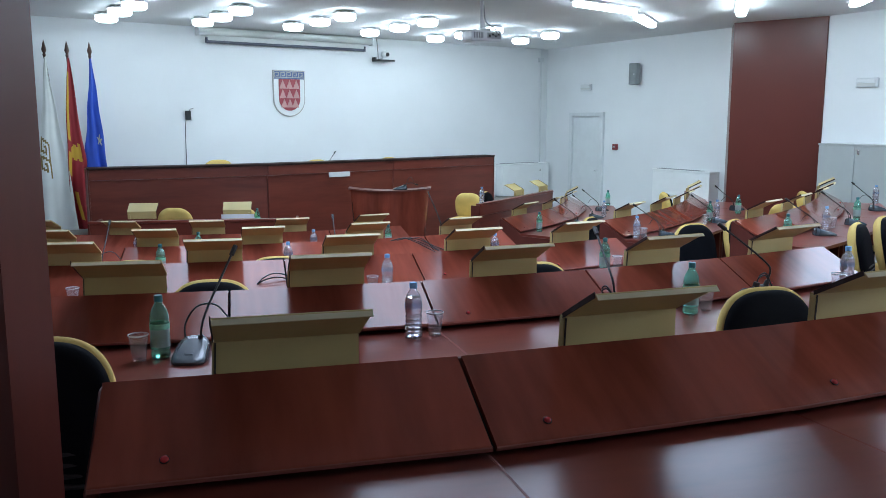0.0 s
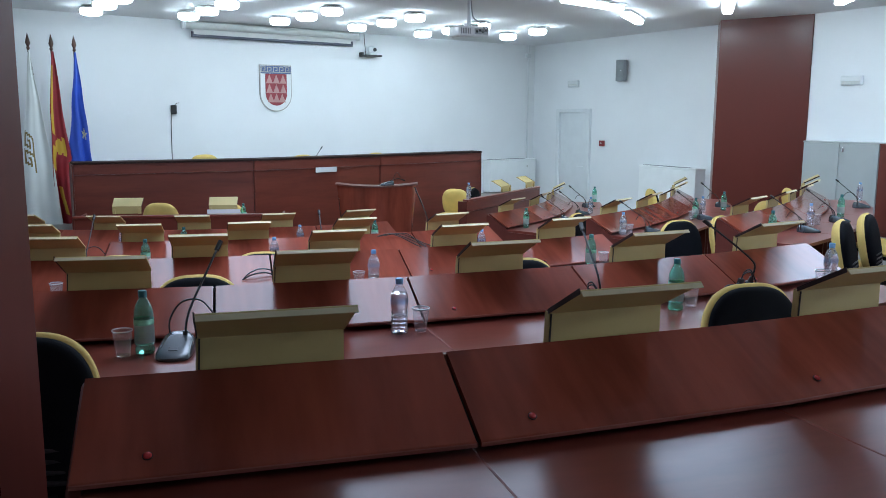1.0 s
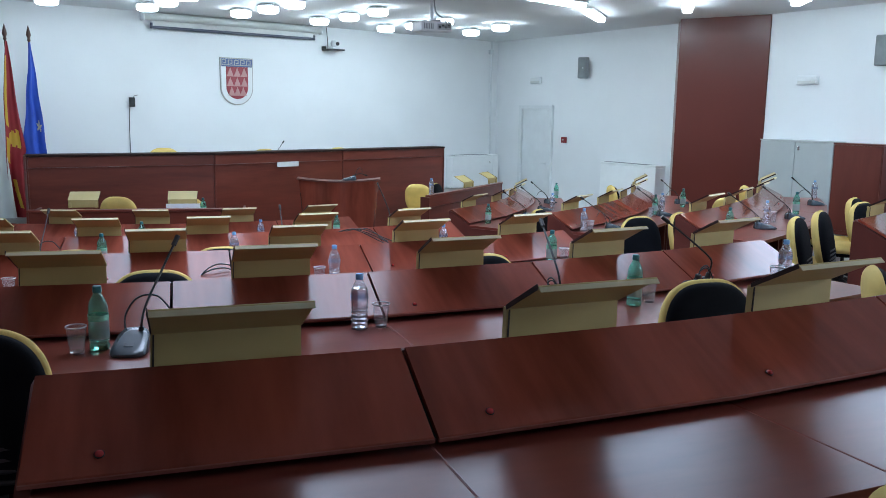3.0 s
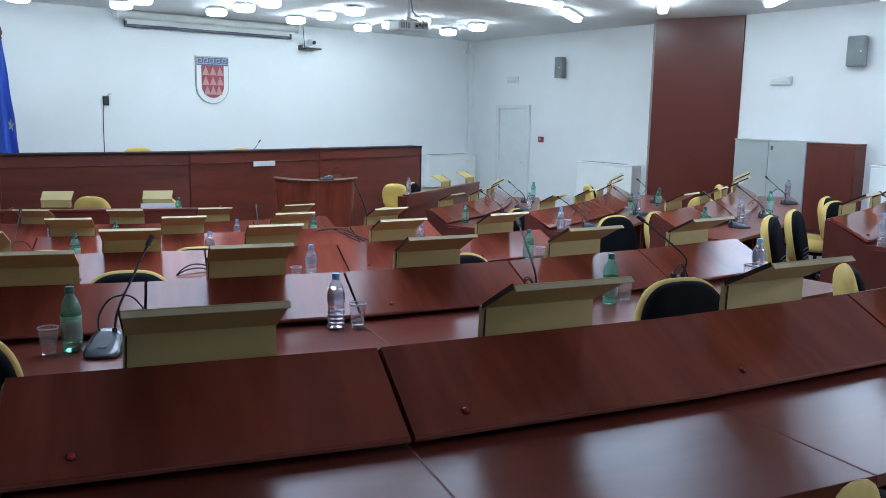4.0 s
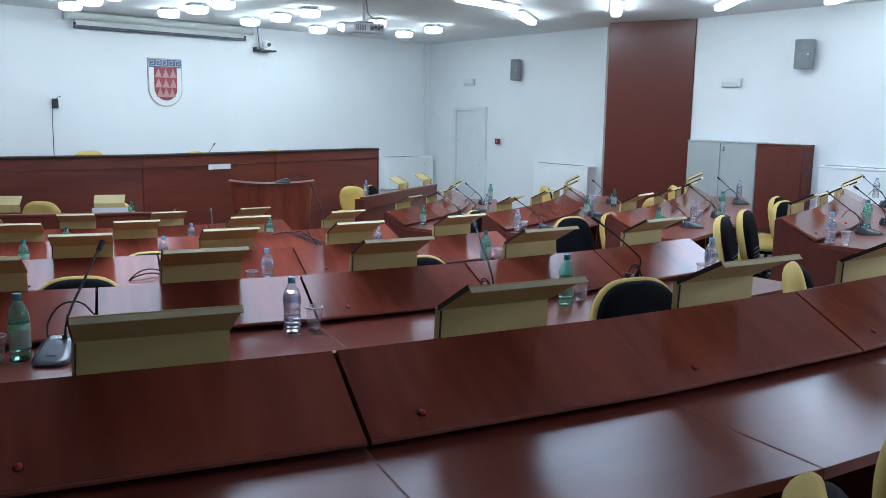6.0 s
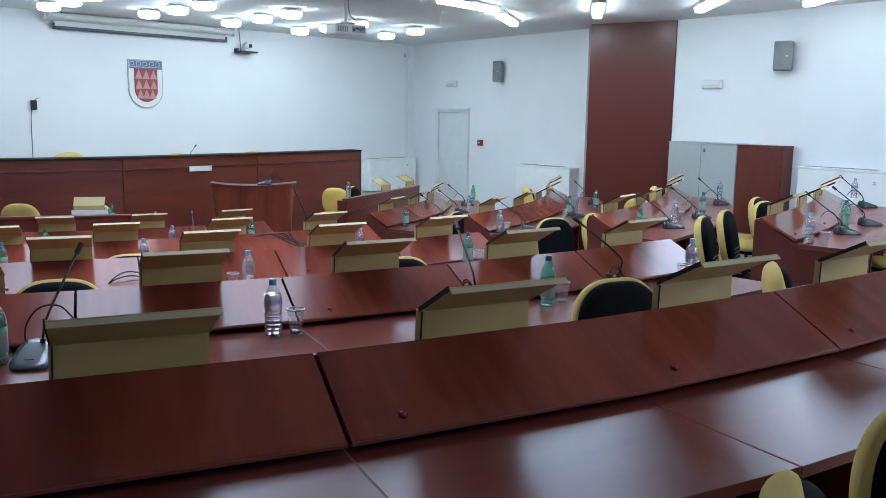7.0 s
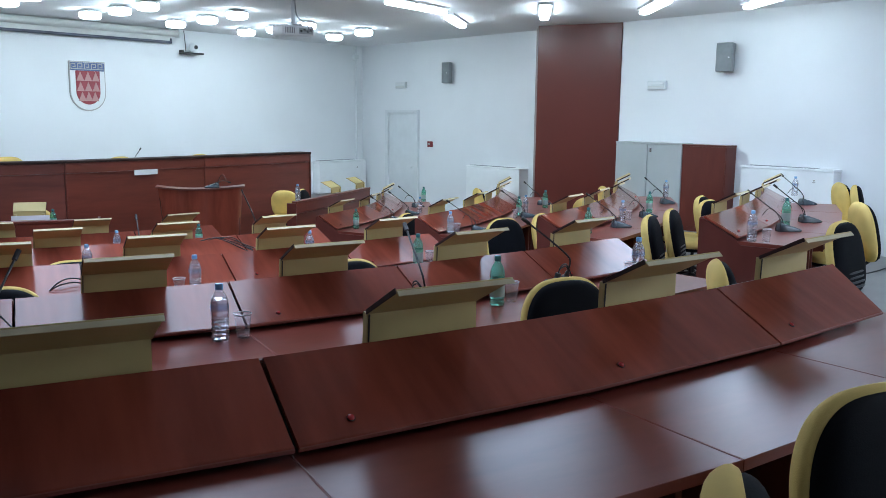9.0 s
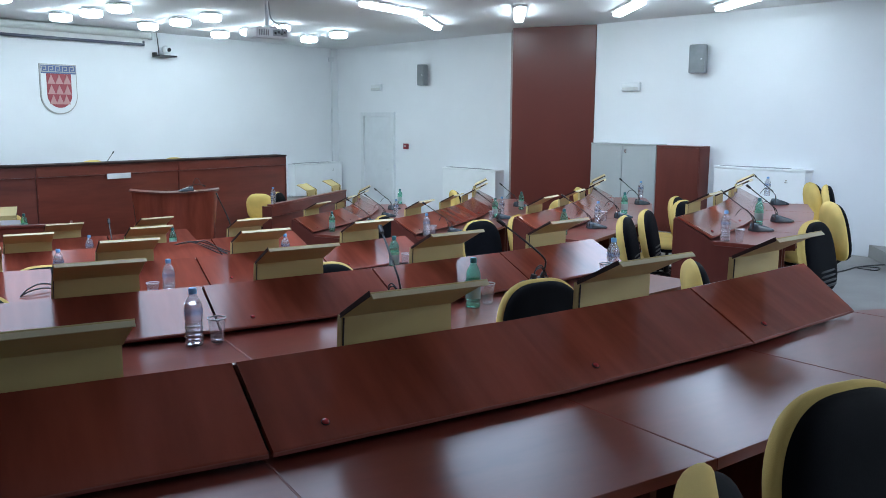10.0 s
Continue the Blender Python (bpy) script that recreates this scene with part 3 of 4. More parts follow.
# ---- lamps and projector ----
def disc_lamp_proto(light):
    root = empty("ceiling_lamp", label="round frosted glass ceiling lamp, switched on", category="lamp", group="round ceiling lamps")
    bm = bmesh.new()
    lathe(bm, [(0.0001, 0.0), (0.10, 0.003), (0.135, 0.016), (0.147, 0.04), (0.147, 0.075), (0.135, 0.088), (0.0001, 0.088)], 32)
    part("diffuser", bm, light, root, angle=50)
    bm = bmesh.new()
    lathe(bm, [(0.0001, 0.089), (0.152, 0.089), (0.156, 0.094), (0.156, 0.112), (0.10, 0.122), (0.0001, 0.122)], 32)
    part("rim", bm, CHROME, root, "chrome rim over the glass")
    bm = bmesh.new()
    lathe(bm, [(0.12, 0.123), (0.12, 0.135)], 24)
    part("mounting_neck", bm, WHITE_METAL, root)
    return root


LAMPS = [(-4.6, 11.93), (-4.15, 11.22), (-3.74, 10.6), (-3.43, 12.45), (-3.0, 11.81), (-2.57, 11.11), (-2.24, 13.03), (-1.75, 12.39), (-1.32, 11.75),
         (-1.17, 13.92), (-0.66, 13.18), (-0.22, 12.45), (-0.13, 14.93), (0.34, 14.36), (0.79, 13.58), (1.37, 15.34), (1.77, 14.36)]
# the five over the flags are set weaker than the rest, in place of lens falloff in that corner
for group, light in ((LAMPS[:5], LAMP_WEAK), (LAMPS[5:], LAMP)):
    lamp0 = disc_lamp_proto(light)
    for i, (x, y) in enumerate(group):
        m = pose(x, y, CEILING - 0.135)
        if i == 0:
            lamp0.matrix_basis = m
        else:
            copy_thing(lamp0, m)


def tube_lamp_proto(light):
    root = empty("strip_lamp", label="ceiling strip lamp with white diffuser, switched on", category="lamp", group="strip ceiling lamps")
    part("diffuser", boxed(-0.60, 0.60, -0.062, 0.062, 0.0, 0.055, 0.02), light, root)
    part("housing", boxed(-0.62, 0.62, -0.088, 0.088, 0.056, 0.09, 0.006), WHITE_METAL, root)
    return root


# the strips along the side wall
TUBES = [(2.05, 10.99, 43), (2.90, 12.50, 67), (3.80, 11.10, 72), (4.90, 10.10, 78), (5.90, 9.20, 82)]
# the two farthest from the dais are set weaker, to hold down the side wall's brightness
for group, light in ((TUBES[:3], TUBE), (TUBES[3:], TUBE_WEAK)):
    tube0 = tube_lamp_proto(light)
    for i, (x, y, a) in enumerate(group):
        m = pose(x, y, CEILING - 0.09, 0, 0, a)
        if i == 0:
            tube0.matrix_basis = m
        else:
            copy_thing(tube0, m)


def panel_lamp_proto(light, hx, hy):
    root = empty("panel_lamp", label="unseen wide ceiling panel lamp with a white frame, switched on", category="lamp", group="panel ceiling lamps")
    part("diffuser", boxed(-hx, hx, -hy, hy, 0.0, 0.02, 0.004), light, root)
    for x0, x1, y0, y1 in ((-hx - 0.03, hx + 0.03, -hy - 0.03, -hy - 0.001), (-hx - 0.03, hx + 0.03, hy + 0.001, hy + 0.03), (-hx - 0.03, -hx - 0.001, -hy, hy), (hx + 0.001, hx + 0.03, -hy, hy)):
        part("frame", boxed(x0, x1, y0, y1, -0.006, 0.04, 0.003), WHITE_METAL, root)
    return root


# lamps over the rows and beside the aisle, known by their reflections, and fill added over the gallery behind the last
# row: place, turn, half length and half width
PANELS = [(-0.45, 4.4, 5, 0.90, 0.58), (-1.3, 6.05, 0, 0.90, 0.58), (-2.2, 7.9, 0, 0.90, 0.58)]
SIDE_PANELS = [(1.0, 6.5, 88, 0.95, 0.46), (2.2, 6.6, 84, 1.05, 0.50), (4.75, 6.9, 80, 1.25, 0.65)]
# no lamps known here: added unseen to brighten the stands and near desks
REAR_FILL = [(5.4, 1.5, 45, 0.90, 0.58), (7.1, 2.6, 60, 0.90, 0.58), (6.8, -0.3, 50, 0.90, 0.58)]
for places, light in ((PANELS, PANEL), (SIDE_PANELS, SIDE_PANEL), (REAR_FILL, GALLERY_FILL)):
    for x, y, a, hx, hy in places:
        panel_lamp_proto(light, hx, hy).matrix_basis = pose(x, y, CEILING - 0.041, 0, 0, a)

PZ = 2.965
projector = empty("projector", pose(0.455, 10.25, PZ, 0, 0, 24), label="white ceiling projector on a long mounting pole", category="projector")
part("casing", boxed(-0.20, 0.20, -0.15, 0.15, 0.0, 0.115, 0.022), CONVECTOR, projector)
part("underside", boxed(-0.17, 0.17, -0.12, 0.12, -0.008, 0.001, 0.004), WHITE_METAL, projector)
bm = bmesh.new()
lathe(bm, [(0.022, 0.147), (0.022, CEILING - PZ - 0.02), (0.07, CEILING - PZ - 0.02), (0.07, CEILING - PZ)], 16)
part("pole", bm, WHITE_METAL, projector)
part("pole_foot", boxed(-0.09, 0.09, -0.07, 0.07, 0.131, 0.148, 0.004), CHROME, projector)
for x in (-0.07, 0.07):
    part("bracket_arm", boxed(x - 0.012, x + 0.012, -0.09, 0.09, 0.113, 0.132, 0.003), CHROME, projector)
for k in range(6):
    part("vent_slot", boxed(-0.175 + 0.022 * k, -0.164 + 0.022 * k, -0.153, -0.148, 0.025, 0.088), SPEAKER, projector)
part("socket_panel", boxed(0.0, 0.175, -0.153, -0.148, 0.022, 0.088), GREY_DOOR, projector)
for k in range(4):
    part("socket", boxed(0.016 + 0.04 * k, 0.042 + 0.04 * k, -0.157, -0.1535, 0.04 + 0.012 * (k % 2), 0.066 + 0.012 * (k % 2), 0.001), PLASTIC, projector)
for x0, y0 in ((0.06, -0.19), (0.11, -0.18)):
    bm = bmesh.new()
    tube(bm, bend([(x0, -0.155, 0.055), (x0 + 0.03, y0, 0.06), (x0 + 0.05, y0 + 0.02, 0.10), (0.08, -0.09, 0.17), (0.04, -0.02, 0.24), (0.028, 0.006, 0.42)]), 0.007, 6)
    part("cable", bm, SPEAKER, projector)

# ---- back wall ----
SCREEN_CLOTH = plain("screen_cloth", (0.62, 0.63, 0.62), 0.8, vary=0.03)
NAVY = plain("navy_enamel", (0.012, 0.016, 0.045), 0.4, vary=0.1)
screen = empty("projection_screen", back_wall_at(5.855, 0.02, 3.265), label="rolled-up projection screen in a long grey case", category="screen")
bm = bmesh.new()
lathe(bm, [(0.062, -1.58), (0.062, 1.58)], 20, pose(0, -0.075, 0.165, 0, 90, 0))
part("case", bm, SCREEN_CLOTH, screen)
part("wall_rail", boxed(-1.60, 1.60, -0.05, 0.0, 0.20, 0.23, 0.004), WHITE_METAL, screen)
part("cloth", boxed(-1.46, 1.46, -0.075, -0.068, 0.025, 0.105), SCREEN_CLOTH, screen)
part("weight_bar", boxed(-1.475, 1.475, -0.092, -0.052, -0.018, 0.026, 0.004), NAVY, screen)
for s in (-1, 1):
    part("bar_tab", boxed(s * 1.46 - 0.015, s * 1.46 + 0.015, -0.09, -0.055, 0.027, 0.07, 0.003), NAVY, screen)
for s in (-1, 1):
    part("end_cap", boxed(s * 1.60 - 0.02, s * 1.60 + 0.02, -0.145, 0.0, 0.09, 0.235, 0.02), WHITE_METAL, screen)

SHIELD_BLUE = plain("enamel_blue", (0.07, 0.11, 0.25), 0.4, vary=0.08)
SHIELD_RED = plain("enamel_red", (0.30, 0.035, 0.05), 0.4, vary=0.08)
SHIELD_PINK = plain("enamel_rose", (0.48, 0.24, 0.23), 0.4, vary=0.06)
SHIELD_RIM = plain("enamel_grey", (0.40, 0.39, 0.37), 0.4, vary=0.06)
SHIELD_WHITE = plain("enamel_white", (0.75, 0.77, 0.78), 0.4, vary=0.03)


def shield(bm, w, top, foot, y0, y1):
    """A square-topped, round-footed shield plate."""
    pts = [(-w / 2, top), (w / 2, top)]
    mid = foot + w / 2
    pts += [(w / 2 * math.cos(a), mid + w / 2 * math.sin(a)) for a in [-math.pi * k / 20 for k in range(21)]]
    f = [bm.verts.new((x, y0, z)) for x, z in pts]
    b = [bm.verts.new((x, y1, z)) for x, z in pts]
    bm.faces.new(f)
    bm.faces.new(b[::-1])
    for i in range(len(pts)):
        bm.faces.new((f[i], f[(i + 1) % len(pts)], b[(i + 1) % len(pts)], b[i]))
    return bm


arms = empty("wall_shield", back_wall_at(5.862, 0.002, 2.092), label="painted shield plaque with red field and blue band", category="plaque")
part("back_plate", shield(bmesh.new(), 0.594, 0.782, 0.003, -0.02, 0.0), SHIELD_RIM, arms)
part("white_border", shield(bmesh.new(), 0.562, 0.764, 0.022, -0.027, -0.02), SHIELD_WHITE, arms, "white enamel border")
part("red_field", shield(bmesh.new(), 0.395, 0.634, 0.105, -0.034, -0.027), SHIELD_RED, arms, "dark red enamel field")
part("blue_band", boxed(-0.278, 0.278, -0.035, -0.0205, 0.635, 0.762, 0.002), SHIELD_BLUE, arms, "blue enamel band")
for r, (z, xs) in enumerate(((0.475, (-0.127, 0.0, 0.127)), (0.315, (-0.127, 0.0, 0.127)), (0.160, (-0.105, 0.0, 0.105)))):
    for x in xs:
        bm = bmesh.new()
        f = [bm.verts.new(p) for p in ((x - 0.062, -0.041, z), (x + 0.062, -0.041, z), (x, -0.041, z + 0.148))]
        b = [bm.verts.new((v.co.x, -0.034, v.co.z)) for v in f]
        bm.faces.new(f)
        bm.faces.new(b[::-1])
        for i in range(3):
            bm.faces.new((f[i], f[(i + 1) % 3], b[(i + 1) % 3], b[i]))
        part("triangle", bm, SHIELD_PINK, arms)
for k in range(5):
    x = -0.225 + 0.111 * k
    bm = bmesh.new()
    for x0, x1, z0, z1 in ((x - 0.05, x + 0.03, 0.735, 0.747), (x - 0.05, x - 0.038, 0.655, 0.735), (x + 0.018, x + 0.03, 0.685, 0.735), (x - 0.018, x + 0.018, 0.685, 0.697), (x - 0.038, x + 0.07, 0.655, 0.667)):
        box(bm, x0, min(x1, 0.272), -0.0385, -0.035, z0, z1)
    part("meander", bm, SHIELD_RIM, arms)

box_ob = empty("wall_microphone_box", back_wall_at(7.645, 0.0, 2.045), label="small black wall box with a hanging cable", category="wall box")
part("body", boxed(-0.042, 0.042, -0.06, -0.001, 0.0, 0.145, 0.012), PLASTIC, box_ob)
bm = bmesh.new()
tube(bm, bend([(0.02, -0.03, 0.145), (0.04, -0.04, 0.17), (0.09, -0.03, 0.18)]), 0.006, 6)
part("hook", bm, CHROME, box_ob)
bm = bmesh.new()
tube(bm, bend([(-0.03, -0.015, 0.01), (-0.045, -0.012, -0.15), (-0.05, -0.012, -0.5), (-0.055, -0.012, -1.2)]), 0.005, 6)
part("cable", bm, PLASTIC, box_ob)

cam_shelf = empty("wall_shelf", back_wall_at(4.02, 0.0, 3.085), label="small black wall shelf under a camera", category="shelf")
part("plate", boxed(-0.165, 0.165, -0.26, -0.001, 0.0, 0.028, 0.004), PLASTIC, cam_shelf)
part("arm", boxed(-0.165, -0.125, -0.10, -0.001, 0.029, 0.075, 0.004), PLASTIC, cam_shelf)
ptz = empty("conference_camera", back_wall_at(4.0, 0.14, 3.113), label="white dome conference camera on a black shelf", category="camera")
part("base", boxed(-0.075, 0.075, -0.06, 0.07, 0.0, 0.035, 0.01), WHITE_METAL, ptz)
bm = bmesh.new()
bmesh.ops.create_uvsphere(bm, u_segments=20, v_segments=12, radius=0.072, matrix=pose(0, 0, 0.098))
part("head", bm, WHITE_METAL, ptz)
bm = bmesh.new()
lathe(bm, [(0.034, 0.0), (0.034, 0.02), (0.026, 0.024), (0.0001, 0.018)], 16, pose(0.02, -0.06, 0.095, 90))
part("lens", bm, PLASTIC, ptz)
bm = bmesh.new()
tube(bm, bend([(-0.1, 0.06, 0.0), (-0.11, 0.05, 0.12), (-0.09, 0.1, 0.25), (-0.09, 0.12, 0.38)]), 0.006, 6)
part("cable", bm, PLASTIC, ptz)

pipe = empty("wall_pipe", back_wall_at(0.02, 0.03, 0.3), label="white painted pipe in the corner", category="pipe")
bm = bmesh.new()
lathe(bm, [(0.016, 0.0), (0.016, CEILING - 0.302)], 14)
part("tube", bm, WHITE_METAL, pipe)
bm = boxed(-0.07, 0.05, -0.03, 0.028, 2.93, 3.02, 0.008)
part("junction_box", bm, WHITE_METAL, pipe)


def wall_unit(m, width, top, tall, label):
    """A convector unit: casing with a top grille, side cheeks and a small badge."""
    root = empty("wall_convector", m, label=label, category="convector", group="white wall convectors")
    part("casing", boxed(0.0, width, -0.22, -0.001, top - tall, top - 0.03, 0.012), CONVECTOR, root)
    part("lid", boxed(-0.006, width + 0.006, -0.228, -0.001, top - 0.029, top, 0.008), CONVECTOR, root)
    part("cheek", boxed(width - 0.16, width + 0.003, -0.226, -0.221, top - tall + 0.01, top - 0.04, 0.002), CONVECTOR, root)
    for k in range(9):
        x0 = 0.06 + (width - 0.3) * k / 9
        part("grille_bar", boxed(x0, x0 + (width - 0.3) / 9 - 0.02, -0.19, -0.05, top + 0.001, top + 0.007, 0.002), SPEAKER, root)
    for dx, dz, w, h in ((-0.012, -0.15, 0.024, 0.014), (-0.022, -0.175, 0.044, 0.01), (-0.004, -0.164, 0.008, 0.012)):
        part("badge", boxed(width - 0.24 + dx, width - 0.24 + dx + w, -0.2235, -0.2225, top + dz, top + dz + h), SHIELD_RIM, root)
    for x0 in (0.08, width - 0.14):
        part("wall_bracket", boxed(x0, x0 + 0.06, -0.05, -0.001, top - tall - 0.05, top - tall - 0.001), CONVECTOR, root)
    return root


wall_unit(back_wall_at(1.222, 0.0, 0.0), 1.28, 1.15, 0.66, "white enamel wall convector behind the dais")
wall_unit(side_wall_at(3.57, 0.0, 0.0), 1.35, 1.195, 0.66, "white enamel wall convector beside the door")
wall_unit(side_wall_at(9.03, 0.0, 0.0), 1.25, 1.462, 0.70, "white enamel wall convector beside the cabinets")

# ---- side wall ----
door = empty("door_1", side_wall_at(1.41, 0.0, 0.0), label="white panel door, closed, in a white frame", category="door")
tagged(door, kind="structure")
part("leaf", boxed(-0.437, 0.437, -0.022, -0.004, 0.012, 2.105, 0.004), WHITE_METAL, door)
for x0, x1, z0, z1 in ((-0.535, -0.443, 0.0, 2.185), (0.443, 0.535, 0.0, 2.185), (-0.442, 0.442, 2.112, 2.185)):
    part("frame", boxed(x0, x1, -0.062, -0.001, z0, z1, 0.006), WHITE_METAL, door)
bm = bmesh.new()
tube(bm, [(0.34, -0.03, 1.05), (0.34, -0.075, 1.05), (0.23, -0.08, 1.05)], 0.010, 8)
part("door_handle", bm, WHITE_METAL, door)
part("key_plate", boxed(0.32, 0.36, -0.034, -0.0305, 0.93, 1.12, 0.002), WHITE_METAL, door)
ALARM_RED = plain("alarm_red", (0.20, 0.012, 0.018), 0.35, vary=0.08)
alarm = empty("fire_alarm", side_wall_at(2.30, 0.0, 1.475), label="dark red manual fire alarm call point", category="alarm")
part("body", boxed(-0.055, 0.055, -0.055, -0.001, 0.0, 0.11, 0.006), ALARM_RED, alarm)
part("window", boxed(-0.022, 0.022, -0.058, -0.0555, 0.045, 0.075), SHIELD_RIM, alarm)


def sign_lamp(m, w):
    root = empty("emergency_light", m, label="slim white emergency light fitting on the wall", category="light", group="emergency lights")
    part("body", boxed(-w / 2, w / 2, -0.05, -0.001, 0.0, 0.125, 0.012), WHITE_METAL, root)
    part("diffuser", boxed(-w / 2 + 0.025, w / 2 - 0.025, -0.062, -0.051, 0.068, 0.110, 0.004), SHIELD_WHITE, root)
    part("diffuser", boxed(-w / 2 + 0.025, w / 2 - 0.025, -0.058, -0.051, 0.014, 0.056, 0.004), SCREEN_CLOTH, root)
    return root


sign_lamp(side_wall_at(1.37, 0.0, 2.61), 0.33)
sign_lamp(side_wall_at(7.495, 0.0, 2.485), 0.33)
GRILLE = plain("speaker_grille", (0.21, 0.23, 0.24), 0.6, vary=0.15, bump=0.6, bump_scale=260)
for s, z, turn, w in ((2.86, 2.675, 14, 0.085), (8.62, 2.70, 14, 0.115)):
    sp = empty("wall_speaker", side_wall_at(s, 0.03, z) @ pose(0, 0, 0, 0, 0, turn), label="grey wall loudspeaker with a perforated front", category="speaker", group="wall speakers")
    part("cabinet", boxed(-w, w, -0.15, -0.02, 0.0, 0.385, 0.02), SPEAKER, sp)
    part("grille", boxed(-w + 0.011, w - 0.011, -0.156, -0.151, 0.014, 0.371, 0.003), GRILLE, sp)
    part("badge", boxed(w - 0.06, w - 0.04, -0.159, -0.1565, 0.18, 0.195), SHIELD_WHITE, sp)
    part("bracket", boxed(-0.03, 0.03, -0.02, 0.03, 0.14, 0.22), PLASTIC, sp)

cab = empty("cupboard", side_wall_at(6.985, 0.0, 0.50), label="low cupboard with two grey laminate doors", category="cupboard")
part("body", boxed(0.0, 1.155, -0.252, -0.001, 0.0, 1.20, 0.003), GREY_DOOR, cab)
part("cornice", boxed(-0.004, 1.157, -0.276, -0.001, 1.201, 1.222, 0.003), GREY_DOOR, cab)
for x0, x1 in ((0.004, 0.566), (0.577, 1.151)):
    part("door", boxed(x0, x1, -0.27, -0.253, 0.06, 1.196, 0.003), GREY_DOOR, cab)
part("handle", boxed(0.615, 0.65, -0.284, -0.271, 1.085, 1.145, 0.004), CHROME, cab)
cab2 = empty("cupboard", side_wall_at(8.145, 0.0, 0.50), label="low cherry veneer cupboard beside the grey one", category="cupboard")
part("body", boxed(0.0, 0.68, -0.252, -0.001, 0.0, 1.19, 0.004), CHERRY_DARK, cab2)
part("top", boxed(-0.001, 0.684, -0.274, -0.001, 1.191, 1.213, 0.003), CHERRY_DARK, cab2)
part("door", boxed(0.006, 0.674, -0.27, -0.253, 0.06, 1.186, 0.003), CHERRY_DARK, cab2)


# ---- flags ----
def flag(m, cloth, label, tall, outline, seed, tip, slant=0.0, marks=()):
    """A slanting pole in a foot, with a flag that hangs in folds from its tip; outline gives the cloth's edges at fractions of its height."""
    root = empty("flag", m, label=label, category="flag", group="flags on poles")
    top = 2.82
    bm = bmesh.new()
    tube(bm, [(0, 0, 0.03), (tip * 0.5, 0, top * 0.5), (tip, 0, top)], 0.014, 10)
    part("pole", bm, POLE, root)
    bm = bmesh.new()
    lathe(bm, [(0.012, 0.0), (0.026, 0.02), (0.016, 0.045), (0.034, 0.09), (0.024, 0.14), (0.0008, 0.23)], 12, pose(tip, 0, top))
    part("finial", bm, POLE, root)
    bm = bmesh.new()
    lathe(bm, [(0.034, 0.0), (0.034, 0.02), (0.03, 0.09), (0.018, 0.10)], 16)
    part("foot", bm, PLASTIC, root)
    bm = bmesh.new()
    rnd = random.Random(seed)
    ph = [rnd.uniform(0, 6.28) for _ in range(5)]
    nu, nv = 72, 96
    grid = []
    for j in range(nv + 1):
        v = j / nv
        k = max(i for i in range(len(outline) - 1) if outline[i][0] <= v)
        (v0, l0, r0), (v1, l1, r1) = outline[k], outline[k + 1]
        f = min(1.0, (v - v0) / (v1 - v0))
        left, right = l0 + (l1 - l0) * f, r0 + (r1 - r0) * f
        row_ = []
        for i in range(nu + 1):
            u = i / nu
            x = tip + left + (right - left) * u + 0.006 * math.sin(v * 17 + ph[3])
            bow = u + 0.10 * math.sin(v * 4 + ph[4])
            fold = math.sin(bow * 8 + ph[0] + v * 1.4) * 0.6 + math.sin(bow * 15 + ph[1] - v * 2.0) * 0.2 + math.sin(bow * 6 + v * 9 + ph[2]) * 0.14
            y = fold * (0.010 + 0.040 * min(1, v * 1.3)) - 0.05
            row_.append(bm.verts.new((x, y, top - 0.01 - tall * v * (1 + slant * (u - 0.5)) - 0.02 * v * math.sin(u * 9 + ph[2]))))
        grid.append(row_)
    layer = cloth if isinstance(cloth, (list, tuple)) else [cloth]
    for j in range(nv):
        for i in range(nu):
            f = bm.faces.new((grid[j][i], grid[j][i + 1], grid[j + 1][i + 1], grid[j + 1][i]))
            u, v = (i + 0.5) / nu, (j + 0.5) / nv
            for k, test in marks:
                if test(u, v):
                    f.material_index = k
    ob = part("cloth", bm, layer, root, angle=180)
    thick = ob.modifiers.new("thickness", "SOLIDIFY")
    thick.thickness = 0.004
    return root


POLE = plain("dark_wood_pole", (0.07, 0.03, 0.02), 0.35, vary=0.2)
FLAG_WHITE = plain("white_satin", (0.74, 0.77, 0.75), 0.5, vary=0.05, scale=3)
FLAG_RED = plain("red_satin", (0.28, 0.012, 0.02), 0.5, vary=0.1, scale=3)
FLAG_GOLD = plain("gold_satin", (0.55, 0.34, 0.03), 0.5, vary=0.1, scale=3)
FLAG_BLUE = plain("blue_satin", (0.025, 0.085, 0.50), 0.5, vary=0.1, scale=3)
FLAG_STAR = plain("pale_gold_satin", (0.70, 0.62, 0.36), 0.5, vary=0.1, scale=3)
FLAG_OCHRE = plain("ochre_print", (0.22, 0.16, 0.05), 0.6, vary=0.1)
def star(u, v, cu, cv, r):
    """A five-pointed star on the cloth."""
    x, y = (u - cu) / r, (v - cv) / r * 3.2
    a = math.atan2(x, -y)
    return math.hypot(x, y) < 0.65 + 0.35 * math.cos(5 * a)


def meander(u, v, u0, u1, v0, v1):
    """A key pattern inside a framed strip of the cloth."""
    if not (u0 < u < u1 and v0 < v < v1):
        return False
    a, b = (u - u0) / (u1 - u0), ((v - v0) / (v1 - v0) * 2) % 1
    key = ("111111", "100001", "101101", "100101", "111101", "000001")
    return key[int(b * 5.999)][int(a * 5.999)] == "1"


